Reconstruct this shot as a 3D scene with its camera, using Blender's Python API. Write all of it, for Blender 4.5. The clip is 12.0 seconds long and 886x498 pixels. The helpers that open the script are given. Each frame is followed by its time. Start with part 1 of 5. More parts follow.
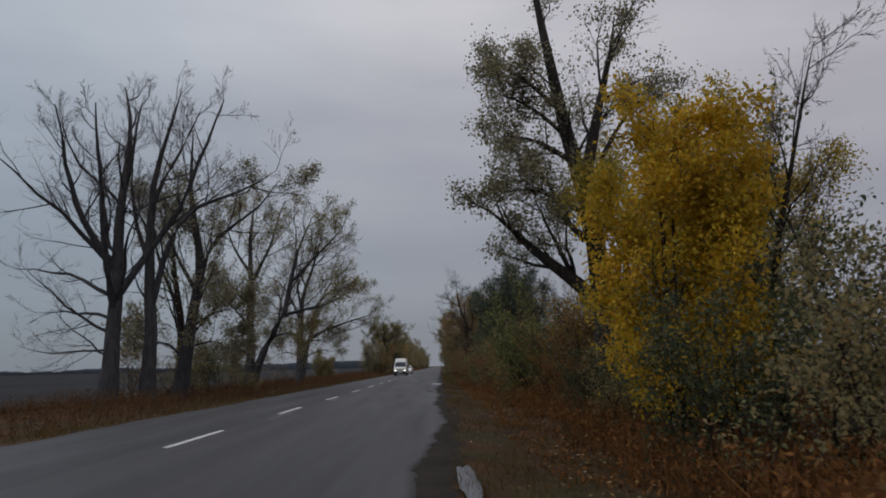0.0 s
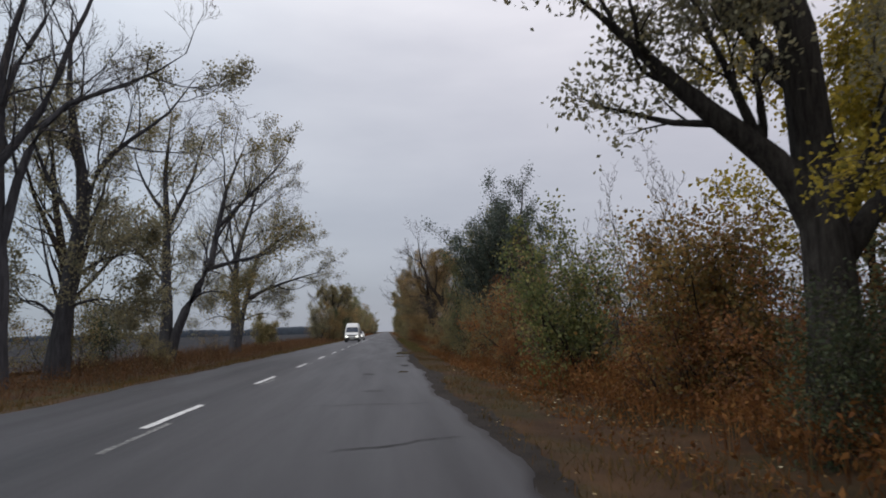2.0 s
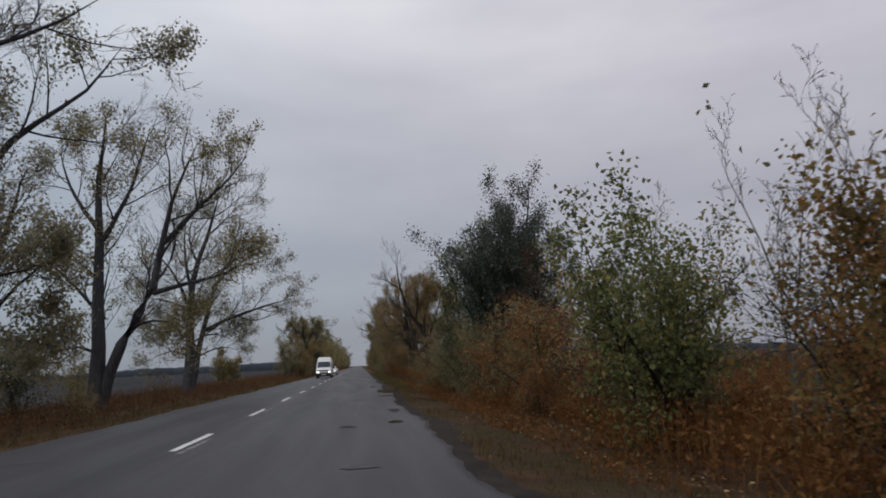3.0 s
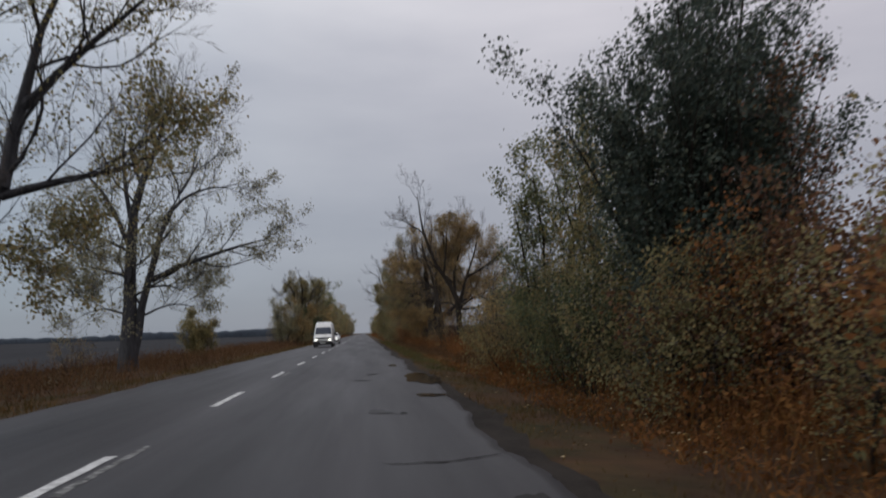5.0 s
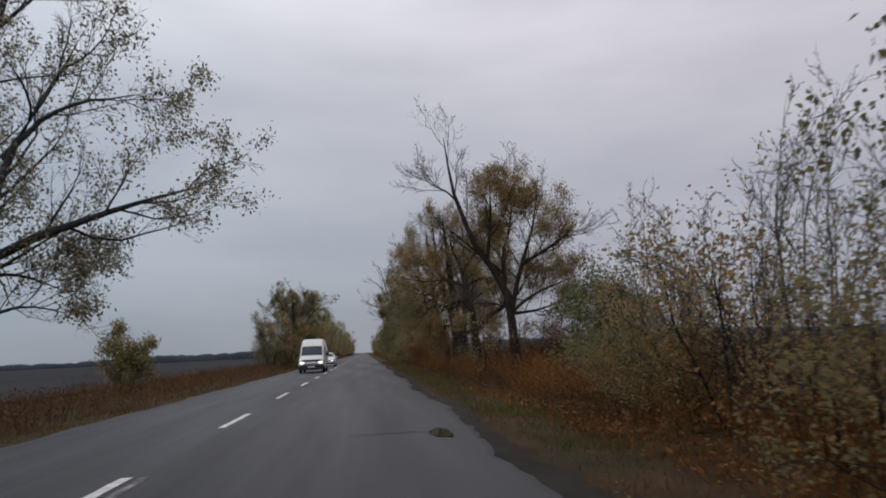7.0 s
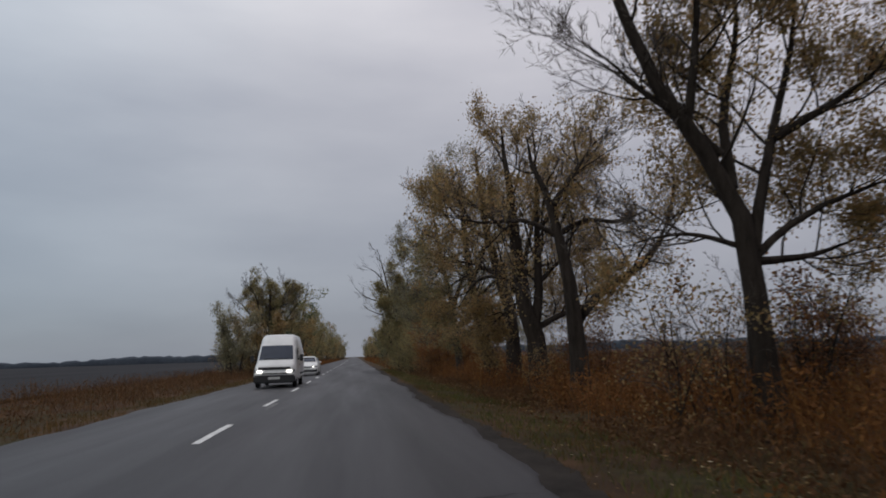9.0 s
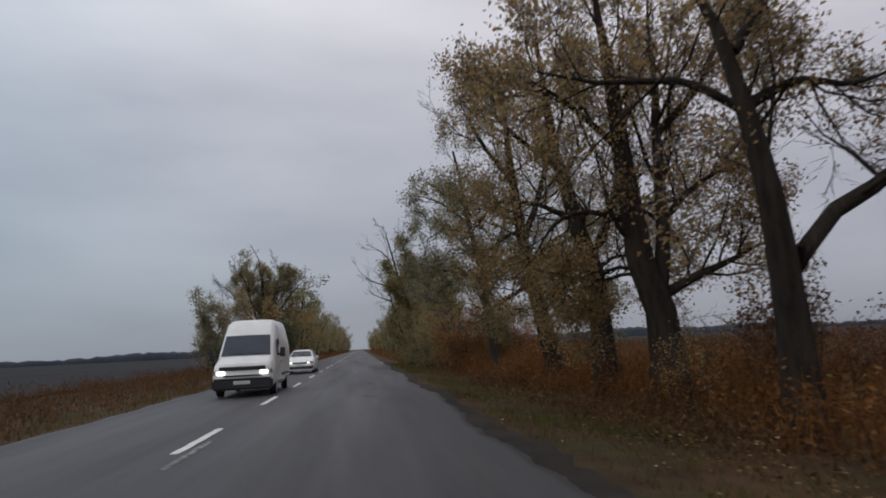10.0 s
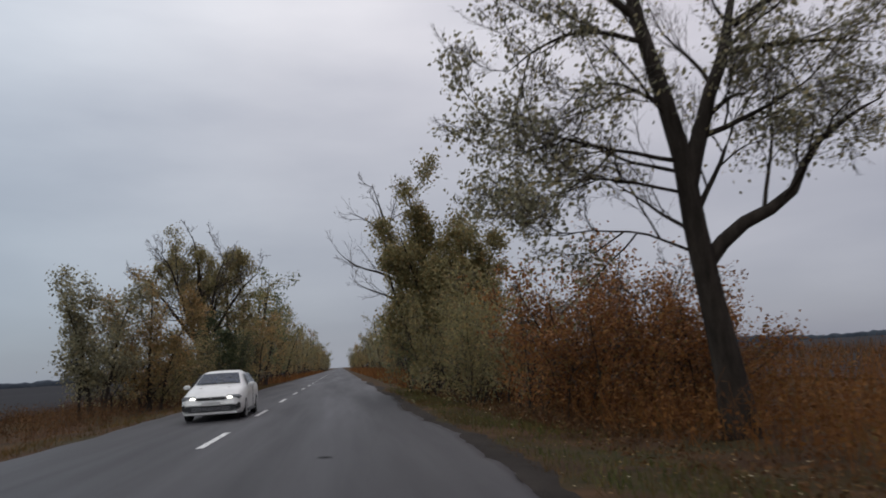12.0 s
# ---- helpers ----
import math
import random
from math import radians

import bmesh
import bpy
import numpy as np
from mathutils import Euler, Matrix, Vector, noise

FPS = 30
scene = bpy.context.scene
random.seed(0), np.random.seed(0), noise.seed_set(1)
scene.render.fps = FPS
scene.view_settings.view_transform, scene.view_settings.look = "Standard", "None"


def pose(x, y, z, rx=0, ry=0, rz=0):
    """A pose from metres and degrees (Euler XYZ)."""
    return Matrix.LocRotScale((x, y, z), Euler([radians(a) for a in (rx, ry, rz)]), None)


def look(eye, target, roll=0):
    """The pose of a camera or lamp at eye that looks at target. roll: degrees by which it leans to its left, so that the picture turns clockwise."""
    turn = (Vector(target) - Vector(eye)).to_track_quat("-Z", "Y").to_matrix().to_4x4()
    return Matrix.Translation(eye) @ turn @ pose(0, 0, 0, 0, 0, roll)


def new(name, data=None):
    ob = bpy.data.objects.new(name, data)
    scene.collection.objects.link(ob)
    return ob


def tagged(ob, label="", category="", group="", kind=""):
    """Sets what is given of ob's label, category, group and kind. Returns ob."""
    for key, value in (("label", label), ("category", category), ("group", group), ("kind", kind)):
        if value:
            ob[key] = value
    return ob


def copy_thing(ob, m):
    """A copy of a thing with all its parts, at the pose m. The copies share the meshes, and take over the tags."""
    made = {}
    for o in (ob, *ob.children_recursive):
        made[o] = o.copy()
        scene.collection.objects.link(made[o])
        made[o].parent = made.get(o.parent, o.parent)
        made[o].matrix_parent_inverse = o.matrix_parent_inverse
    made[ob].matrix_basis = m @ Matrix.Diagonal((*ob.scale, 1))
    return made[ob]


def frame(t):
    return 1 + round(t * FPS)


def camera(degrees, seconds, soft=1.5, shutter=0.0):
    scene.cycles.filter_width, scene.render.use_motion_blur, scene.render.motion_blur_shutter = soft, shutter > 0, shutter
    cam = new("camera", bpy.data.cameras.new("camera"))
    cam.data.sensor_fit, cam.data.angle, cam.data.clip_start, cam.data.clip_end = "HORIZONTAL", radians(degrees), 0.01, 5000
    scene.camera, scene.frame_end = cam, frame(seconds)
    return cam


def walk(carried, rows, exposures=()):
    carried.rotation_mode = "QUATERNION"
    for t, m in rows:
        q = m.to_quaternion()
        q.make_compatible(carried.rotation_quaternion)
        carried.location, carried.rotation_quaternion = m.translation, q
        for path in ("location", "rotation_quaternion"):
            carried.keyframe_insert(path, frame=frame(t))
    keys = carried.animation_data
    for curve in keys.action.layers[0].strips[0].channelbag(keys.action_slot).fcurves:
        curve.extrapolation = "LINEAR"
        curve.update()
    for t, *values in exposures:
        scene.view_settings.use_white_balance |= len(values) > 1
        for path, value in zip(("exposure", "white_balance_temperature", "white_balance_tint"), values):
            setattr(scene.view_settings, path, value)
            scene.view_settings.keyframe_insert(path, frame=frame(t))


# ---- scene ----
cam = camera(63.0, 12.0, soft=1.8, shutter=0.18)
EYE = 1.34
# seconds, x, y, yaw, pitch, lean
PATH = [
    (0.0, 2.21, 0.00, -0.16, 9.17, 1.16),
    (0.5, 1.82, 2.54, -1.87, 10.77, 1.34),
    (0.7, 1.69, 3.58, -2.85, 8.70, 1.00),
    (0.8, 1.63, 4.10, -3.53, 6.39, 0.90),
    (0.9, 1.57, 4.63, -3.80, 9.70, 0.50),
    (1.0, 1.51, 5.16, -3.97, 9.96, 0.33),
    (1.2, 1.38, 6.23, -4.30, 7.70, 0.60),
    (1.5, 1.20, 7.89, -4.16, 7.82, 1.07),
    (2.0, 0.95, 10.97, -4.33, 6.38, 1.47),
    (2.5, 0.78, 14.20, -5.01, 7.97, 2.45),
    (3.0, 0.63, 17.75, -6.44, 8.87, 2.53),
    (3.2, 0.58, 19.27, -6.48, 9.19, 2.52),
    (4.0, 0.42, 25.80, -6.10, 9.40, 2.20),
    (4.8, 0.29, 32.80, -5.31, 11.01, 1.84),
    (5.0, 0.26, 34.59, -6.19, 6.42, 1.69),
    (5.2, 0.22, 36.40, -5.95, 5.10, 1.80),
    (5.5, 0.18, 39.10, -5.31, 6.34, 2.04),
    (6.0, 0.20, 43.48, -6.45, 8.08, 1.72),
    (6.2, 0.21, 45.18, -5.77, 4.00, 1.30),
    (6.5, 0.21, 47.73, -5.69, 8.03, 2.60),
    (8.3, 0.04, 65.28, -6.87, 7.06, 2.45),
    (8.5, 0.02, 67.30, -6.67, 7.55, 2.32),
    (9.0, -0.03, 72.63, -6.80, 8.24, 1.84),
    (9.5, -0.05, 77.85, -6.01, 8.22, 2.24),
    (10.0, -0.01, 83.39, -6.42, 7.55, 2.85),
    (10.5, -0.03, 88.76, -6.75, 7.82, 2.85),
    (11.0, -0.01, 94.69, -7.28, 8.11, 2.64),
    (11.5, -0.01, 100.72, -7.76, 8.94, 3.18),
    (12.0, -0.00, 106.89, -7.93, 8.80, 3.49),
]
EXPOSURES = [(0.0, -0.34), (0.7, 0.0), (1.6, 0.33), (2.5, 0.25), (3.2, -0.06), (5.0, -0.02), (5.6, 0.28), (6.5, 0.19), (8.5, -0.12), (9.2, -0.08), (10.0, 0.03), (10.6, 0.09), (12.0, 0.12)]
walk(cam, [(t, pose(x, y, EYE, 90 + pitch, lean, yaw)) for t, x, y, yaw, pitch, lean in PATH], EXPOSURES)

# ---- world, sun ----
world = bpy.data.worlds.new("overcast_sky")
scene.world = world
world.use_nodes = True
wn = world.node_tree
wn.nodes.clear()
w_out = wn.nodes.new("ShaderNodeOutputWorld")
w_bg = wn.nodes.new("ShaderNodeBackground")
w_sky = wn.nodes.new("ShaderNodeTexSky")
w_sky.sky_type = "NISHITA"
w_sky.sun_disc = False
w_sky.sun_elevation, w_sky.sun_rotation = radians(38), radians(-70)
w_tc = wn.nodes.new("ShaderNodeTexCoord")
w_map = wn.nodes.new("ShaderNodeMapping")
w_map.inputs["Scale"].default_value = (1.2, 1.2, 4.0)
w_noise = wn.nodes.new("ShaderNodeTexNoise")
w_noise.inputs["Scale"].default_value = 1.6
w_noise.inputs["Detail"].default_value = 5
w_noise.inputs["Roughness"].default_value = 0.5
w_ramp = wn.nodes.new("ShaderNodeValToRGB")
w_ramp.color_ramp.elements[0].position, w_ramp.color_ramp.elements[0].color = 0.3, (3.95, 4.05, 4.5, 1)
w_ramp.color_ramp.elements[1].position, w_ramp.color_ramp.elements[1].color = 0.72, (5.56, 5.6, 5.93, 1)
w_sep = wn.nodes.new("ShaderNodeSeparateXYZ")
w_low = wn.nodes.new("ShaderNodeValToRGB")
w_low.color_ramp.elements[0].position, w_low.color_ramp.elements[0].color = 0.0, (0.53, 0.575, 0.635, 1)
w_low.color_ramp.elements[1].position, w_low.color_ramp.elements[1].color = 0.55, (1.5, 1.48, 1.46, 1)
w_mid = w_low.color_ramp.elements.new(0.18)
w_mid.color = (0.75, 0.785, 0.825, 1)
w_mul = wn.nodes.new("ShaderNodeMixRGB")
w_mul.blend_type = "MULTIPLY"
w_mul.inputs["Fac"].default_value = 1.0
w_mix = wn.nodes.new("ShaderNodeMixRGB")
w_mix.inputs["Fac"].default_value = 0.92
w_side = wn.nodes.new("ShaderNodeMapRange")
w_side.inputs["From Min"].default_value, w_side.inputs["From Max"].default_value = -1.0, 1.0
w_cool = wn.nodes.new("ShaderNodeValToRGB")
w_cool.color_ramp.elements[0].position, w_cool.color_ramp.elements[0].color = 0.22, (0.83, 0.92, 0.96, 1)
w_cool.color_ramp.elements[1].position, w_cool.color_ramp.elements[1].color = 0.72, (1.06, 1.0, 1.0, 1)
w_half = w_cool.color_ramp.elements.new(0.46)
w_half.color = (1.0, 0.99, 0.99, 1)
w_tint = wn.nodes.new("ShaderNodeMixRGB")
w_tint.blend_type = "MULTIPLY"
w_tint.inputs["Fac"].default_value = 1.0
for a, b in ((w_sep.outputs["X"], w_side.inputs["Value"]), (w_side.outputs["Result"], w_cool.inputs["Fac"]),
             (w_mul.outputs["Color"], w_tint.inputs["Color1"]), (w_cool.outputs["Color"], w_tint.inputs["Color2"]),
             (w_tc.outputs["Generated"], w_map.inputs["Vector"]), (w_map.outputs["Vector"], w_noise.inputs["Vector"]),
             (w_noise.outputs["Fac"], w_ramp.inputs["Fac"]), (w_tc.outputs["Generated"], w_sep.inputs["Vector"]),
             (w_sep.outputs["Z"], w_low.inputs["Fac"]), (w_ramp.outputs["Color"], w_mul.inputs["Color1"]),
             (w_low.outputs["Color"], w_mul.inputs["Color2"]), (w_sky.outputs["Color"], w_mix.inputs["Color1"]),
             (w_tint.outputs["Color"], w_mix.inputs["Color2"]), (w_mix.outputs["Color"], w_bg.inputs["Color"]),
             (w_bg.outputs["Background"], w_out.inputs["Surface"])):
    wn.links.new(a, b)
w_bg.inputs["Strength"].default_value = 0.108
sun = new("sun", bpy.data.lights.new("sun", "SUN"))
sun.data.energy, sun.data.angle, sun.data.color = 0.6, radians(25), (1.0, 0.96, 0.9)
sun.matrix_world = look((-40, -20, 40), (0, 0, 0))


# ---- materials ----
def base_mat(name, rough=0.8, metal=0.0):
    m = bpy.data.materials.new(name)
    m.use_nodes = True
    nt = m.node_tree
    b = nt.nodes["Principled BSDF"]
    b.inputs["Roughness"].default_value, b.inputs["Metallic"].default_value = rough, metal
    return m, nt, b


def ramp_node(nt, stops, src):
    r = nt.nodes.new("ShaderNodeValToRGB")
    e = r.color_ramp.elements
    while len(e) < len(stops):
        e.new(0.5)
    for el, (p, c) in zip(e, stops):
        el.position, el.color = p, (*c, 1)
    nt.links.new(src, r.inputs["Fac"])
    return r.outputs["Color"]


def noise_node(nt, scale, detail=6, rough=0.6, stretch=None, coords="world"):
    g = nt.nodes.new("ShaderNodeNewGeometry") if coords == "world" else nt.nodes.new("ShaderNodeTexCoord")
    v = g.outputs["Position"] if coords == "world" else g.outputs["Object"]
    if stretch:
        mp = nt.nodes.new("ShaderNodeMapping")
        mp.inputs["Scale"].default_value = stretch
        nt.links.new(v, mp.inputs["Vector"])
        v = mp.outputs["Vector"]
    n = nt.nodes.new("ShaderNodeTexNoise")
    n.inputs["Scale"].default_value, n.inputs["Detail"].default_value, n.inputs["Roughness"].default_value = scale, detail, rough
    nt.links.new(v, n.inputs["Vector"])
    return n.outputs["Fac"]


def mix_col(nt, fac, a, b, mode="MIX"):
    m = nt.nodes.new("ShaderNodeMixRGB")
    m.blend_type = mode
    for v, k in ((fac, "Fac"), (a, "Color1"), (b, "Color2")):
        if isinstance(v, (int, float)):
            m.inputs[k].default_value = v
        elif isinstance(v, tuple):
            m.inputs[k].default_value = (*v, 1)
        else:
            nt.links.new(v, m.inputs[k])
    return m.outputs["Color"]


def bump_node(nt, b, h, strength=0.4, dist=0.02):
    n = nt.nodes.new("ShaderNodeBump")
    n.inputs["Strength"].default_value, n.inputs["Distance"].default_value = strength, dist
    nt.links.new(h, n.inputs["Height"])
    nt.links.new(n.outputs["Normal"], b.inputs["Normal"])


def surface(name, stops, scale=3.0, fine=40.0, rough=0.85, bump=0.4, dist=0.02, metal=0.0, stretch=None, coords="world", spec=0.12):
    m, nt, b = base_mat(name, rough, metal)
    col = ramp_node(nt, stops, noise_node(nt, scale, stretch=stretch, coords=coords))
    f = noise_node(nt, fine, 4, 0.7, stretch, coords)
    shade = ramp_node(nt, [(0.3, (0.7, 0.7, 0.7)), (0.7, (1.15, 1.15, 1.15))], f)
    nt.links.new(mix_col(nt, 1.0, col, shade, "MULTIPLY"), b.inputs["Base Color"])
    bump_node(nt, b, f, bump, dist)
    b.inputs["Specular IOR Level"].default_value = spec
    return m


def leaf_mat(name, stops, trans=0.35, rough=0.55):
    """Leaves: a colour for each leaf, some light passing through."""
    m, nt, b = base_mat(name, rough)
    g = nt.nodes.new("ShaderNodeNewGeometry")
    col = ramp_node(nt, stops, g.outputs["Random Per Island"])
    wide = ramp_node(nt, [(0.3, (0.65, 0.65, 0.65)), (0.7, (1.2, 1.2, 1.2))], noise_node(nt, 0.9, 3))
    col = mix_col(nt, 1.0, col, wide, "MULTIPLY")
    nt.links.new(col, b.inputs["Base Color"])
    b.inputs["Specular IOR Level"].default_value = 0.2
    t = nt.nodes.new("ShaderNodeBsdfTranslucent")
    nt.links.new(col, t.inputs["Color"])
    s = nt.nodes.new("ShaderNodeMixShader")
    s.inputs["Fac"].default_value = trans
    nt.links.new(b.outputs["BSDF"], s.inputs[1])
    nt.links.new(t.outputs["BSDF"], s.inputs[2])
    nt.links.new(s.outputs["Shader"], nt.nodes["Material Output"].inputs["Surface"])
    return m


BARK = surface("bark_dark", [(0.3, (0.022, 0.018, 0.015)), (0.7, (0.062, 0.05, 0.041))], 2.5, 26, 0.9, 0.9, 0.03, stretch=(3, 3, 0.6))
BARK_BROWN = surface("bark_furrowed", [(0.3, (0.026, 0.023, 0.021)), (0.7, (0.09, 0.08, 0.072))], 3.5, 22, 0.9, 1.0, 0.05, stretch=(4, 4, 0.7))
BARK_GREY = surface("bark_grey", [(0.3, (0.042, 0.042, 0.046)), (0.7, (0.095, 0.093, 0.1))], 2.5, 26, 0.9, 0.9, 0.03, stretch=(3, 3, 0.6))
TWIG = surface("twig", [(0.3, (0.08, 0.068, 0.06)), (0.7, (0.16, 0.135, 0.12))], 3, 30, 0.9, 0.2)
TWIG_PALE = surface("twig_pale", [(0.3, (0.09, 0.078, 0.068)), (0.7, (0.18, 0.16, 0.14))], 3, 30, 0.9, 0.2)
LEAF_YELLOW = leaf_mat("leaf_yellow", [(0.0, (0.56, 0.35, 0.03)), (0.5, (0.72, 0.48, 0.04)), (0.8, (0.42, 0.36, 0.05)), (1.0, (0.66, 0.32, 0.035))], 0.5)
LEAF_GOLD = leaf_mat("leaf_gold", [(0.0, (0.30, 0.25, 0.05)), (0.5, (0.45, 0.35, 0.055)), (0.85, (0.55, 0.40, 0.06)), (1.0, (0.28, 0.26, 0.07))], 0.45)
LEAF_OLIVE = leaf_mat("leaf_olive", [(0.0, (0.18, 0.175, 0.09)), (0.45, (0.27, 0.24, 0.115)), (0.8, (0.37, 0.29, 0.13)), (1.0, (0.31, 0.2, 0.09))], 0.5)
LEAF_TAN = leaf_mat("leaf_tan", [(0.0, (0.23, 0.18, 0.085)), (0.4, (0.34, 0.245, 0.11)), (0.8, (0.43, 0.29, 0.13)), (1.0, (0.37, 0.2, 0.085))], 0.52)
LEAF_GREEN = leaf_mat("leaf_green", [(0.0, (0.115, 0.14, 0.08)), (0.5, (0.175, 0.195, 0.105)), (0.9, (0.27, 0.25, 0.11)), (1.0, (0.38, 0.30, 0.10))], 0.45)
LEAF_DARK = leaf_mat("leaf_dark", [(0.0, (0.062, 0.085, 0.07)), (0.6, (0.095, 0.12, 0.098)), (1.0, (0.15, 0.16, 0.11))], 0.3)
LEAF_RUST = leaf_mat("leaf_rust", [(0.0, (0.19, 0.085, 0.038)), (0.5, (0.30, 0.13, 0.05)), (0.85, (0.37, 0.18, 0.06)), (1.0, (0.18, 0.145, 0.06))], 0.45)
LEAF_AMBER = leaf_mat("leaf_amber", [(0.0, (0.19, 0.15, 0.055)), (0.45, (0.29, 0.195, 0.065)), (0.8, (0.34, 0.17, 0.055)), (1.0, (0.17, 0.15, 0.06))], 0.45)
LEAF_FRESH = leaf_mat("leaf_yellow_green", [(0.0, (0.11, 0.14, 0.055)), (0.5, (0.17, 0.19, 0.07)), (0.85, (0.26, 0.25, 0.09)), (1.0, (0.36, 0.30, 0.1))], 0.45)
LEAF_RUSSET = leaf_mat("leaf_russet", [(0.0, (0.13, 0.065, 0.042)), (0.5, (0.19, 0.095, 0.055)), (0.85, (0.25, 0.135, 0.065)), (1.0, (0.15, 0.125, 0.06))], 0.42)
LEAF_GREY = leaf_mat("leaf_grey", [(0.0, (0.21, 0.205, 0.135)), (0.6, (0.3, 0.28, 0.18)), (1.0, (0.41, 0.34, 0.18))], 0.52)
LEAF_DEEP = leaf_mat("leaf_deep_green", [(0.0, (0.05, 0.065, 0.034)), (0.6, (0.08, 0.1, 0.05)), (1.0, (0.14, 0.13, 0.06))], 0.32)
WEED = leaf_mat("dry_weed", [(0.0, (0.115, 0.048, 0.02)), (0.5, (0.2, 0.083, 0.026)), (0.85, (0.265, 0.12, 0.035)), (1.0, (0.125, 0.088, 0.035))], 0.3, 0.8)
WEED_DULL = leaf_mat("dull_weed", [(0.0, (0.075, 0.04, 0.022)), (0.5, (0.125, 0.062, 0.028)), (0.85, (0.17, 0.09, 0.038)), (1.0, (0.1, 0.075, 0.032))], 0.25, 0.85)
GRASS = leaf_mat("verge_grass", [(0.0, (0.072, 0.06, 0.018)), (0.45, (0.105, 0.068, 0.022)), (0.8, (0.165, 0.098, 0.035)), (1.0, (0.125, 0.06, 0.02))], 0.3, 0.8)
GRASS_GREEN = leaf_mat("green_grass", [(0.0, (0.055, 0.075, 0.02)), (0.5, (0.095, 0.1, 0.03)), (1.0, (0.16, 0.125, 0.045))], 0.3, 0.8)
LITTER = leaf_mat("fallen_leaf", [(0.0, (0.13, 0.075, 0.035)), (0.45, (0.22, 0.125, 0.05)), (0.8, (0.36, 0.24, 0.09)), (1.0, (0.58, 0.5, 0.33))], 0.1, 0.6)


# ---- mesh helpers ----
rng = np.random.default_rng(7)


def mesh_np(name, verts, faces, material, smooth=False):
    """One mesh from arrays: verts (n, 3), faces (m, k)."""
    verts, faces = np.asarray(verts, np.float32).reshape(-1, 3), np.asarray(faces, np.int32)
    me = bpy.data.meshes.new(name)
    m, k = faces.shape
    me.vertices.add(len(verts))
    me.vertices.foreach_set("co", verts.ravel())
    me.loops.add(m * k)
    me.loops.foreach_set("vertex_index", faces.ravel())
    me.polygons.add(m)
    me.polygons.foreach_set("loop_start", np.arange(0, m * k, k, dtype=np.int32))
    if smooth:
        me.polygons.foreach_set("use_smooth", np.ones(m, bool))
    me.update(calc_edges=True)
    me.materials.append(material)
    return me


def part(name, bm, material, parent, label=""):
    """Links a bmesh, or a mesh, as one object under a thing or a part."""
    if isinstance(bm, bmesh.types.BMesh):
        me = bpy.data.meshes.new(name)
        bm.normal_update()
        bm.to_mesh(me)
        bm.free()
        me.materials.append(material)
    else:
        me = bm
    ob = new(name, me)
    ob.parent = parent
    return tagged(ob, label) if label else ob


def unit(v):
    return v / np.maximum(np.linalg.norm(v, axis=-1, keepdims=True), 1e-9)


def tubes(pts, rad, k):
    """Tapered tubes round n polylines: pts (n, s, 3), rad (n, s)."""
    n, s, _ = pts.shape
    tan = unit(np.gradient(pts, axis=1))
    ref = np.where(np.abs(tan[..., 2:3]) > 0.9, np.array([1.0, 0, 0]), np.array([0, 0, 1.0]))
    u = unit(np.cross(tan, ref))
    v = np.cross(tan, u)
    a = np.arange(k) * 2 * np.pi / k
    ring = u[:, :, None, :] * np.cos(a)[:, None] + v[:, :, None, :] * np.sin(a)[:, None]
    verts = pts[:, :, None, :] + ring * rad[:, :, None, None]
    i = np.arange(n)[:, None, None] * s * k
    j = np.arange(s - 1)[None, :, None] * k
    c = np.arange(k)[None, None, :]
    d = (c + 1) % k
    faces = np.stack([i + j + c, i + j + d, i + j + k + d, i + j + k + c], -1).reshape(-1, 4)
    return verts.reshape(-1, 3), faces


def merge(items):
    vs, fs, o = [], [], 0
    for v, f in items:
        vs.append(v)
        fs.append(f + o)
        o += len(v)
    return np.concatenate(vs), np.concatenate(fs)


def grow(r, p0, d0, length, segs, wander, up):
    """Polylines that start at p0 along d0 and wander."""
    n = len(p0)
    pts = np.empty((n, segs + 1, 3))
    pts[:, 0] = p0
    d = unit(d0)
    for i in range(segs):
        d = unit(d + r.normal(0, wander, (n, 3)) + np.array([0, 0, up]))
        pts[:, i + 1] = pts[:, i] + d * (length / segs)[:, None]
    return pts


def sprout(r, pts, length, rad, count, u0, angle, ratio, thin, tip=0.35):
    """Children of polylines: start, way, length, radius and parent's index."""
    n, s, _ = pts.shape
    u = u0 + (1 - u0) * (np.arange(count)[None, :] + r.random((n, count))) / count
    f = u * (s - 1)
    i = np.minimum(f.astype(int), s - 2)
    w = (f - i)[..., None]
    idx = np.arange(n)[:, None]
    p = pts[idx, i] * (1 - w) + pts[idx, i + 1] * w
    t = unit(pts[idx, i + 1] - pts[idx, i])
    q = r.normal(0, 1, t.shape)
    q = unit(q - (q * t).sum(-1, keepdims=True) * t)
    a = radians(angle) * r.uniform(0.6, 1.3, u.shape)[..., None]
    d = t * np.cos(a) + q * np.sin(a)
    ln = length[:, None] * ratio * (1.15 - 0.6 * u) * r.uniform(0.6, 1.25, u.shape)
    rd = rad[:, None] * thin * (1 - (1 - tip) * u)
    k = np.repeat(np.arange(n), count)
    return p.reshape(-1, 3), d.reshape(-1, 3), ln.ravel(), rd.ravel(), k


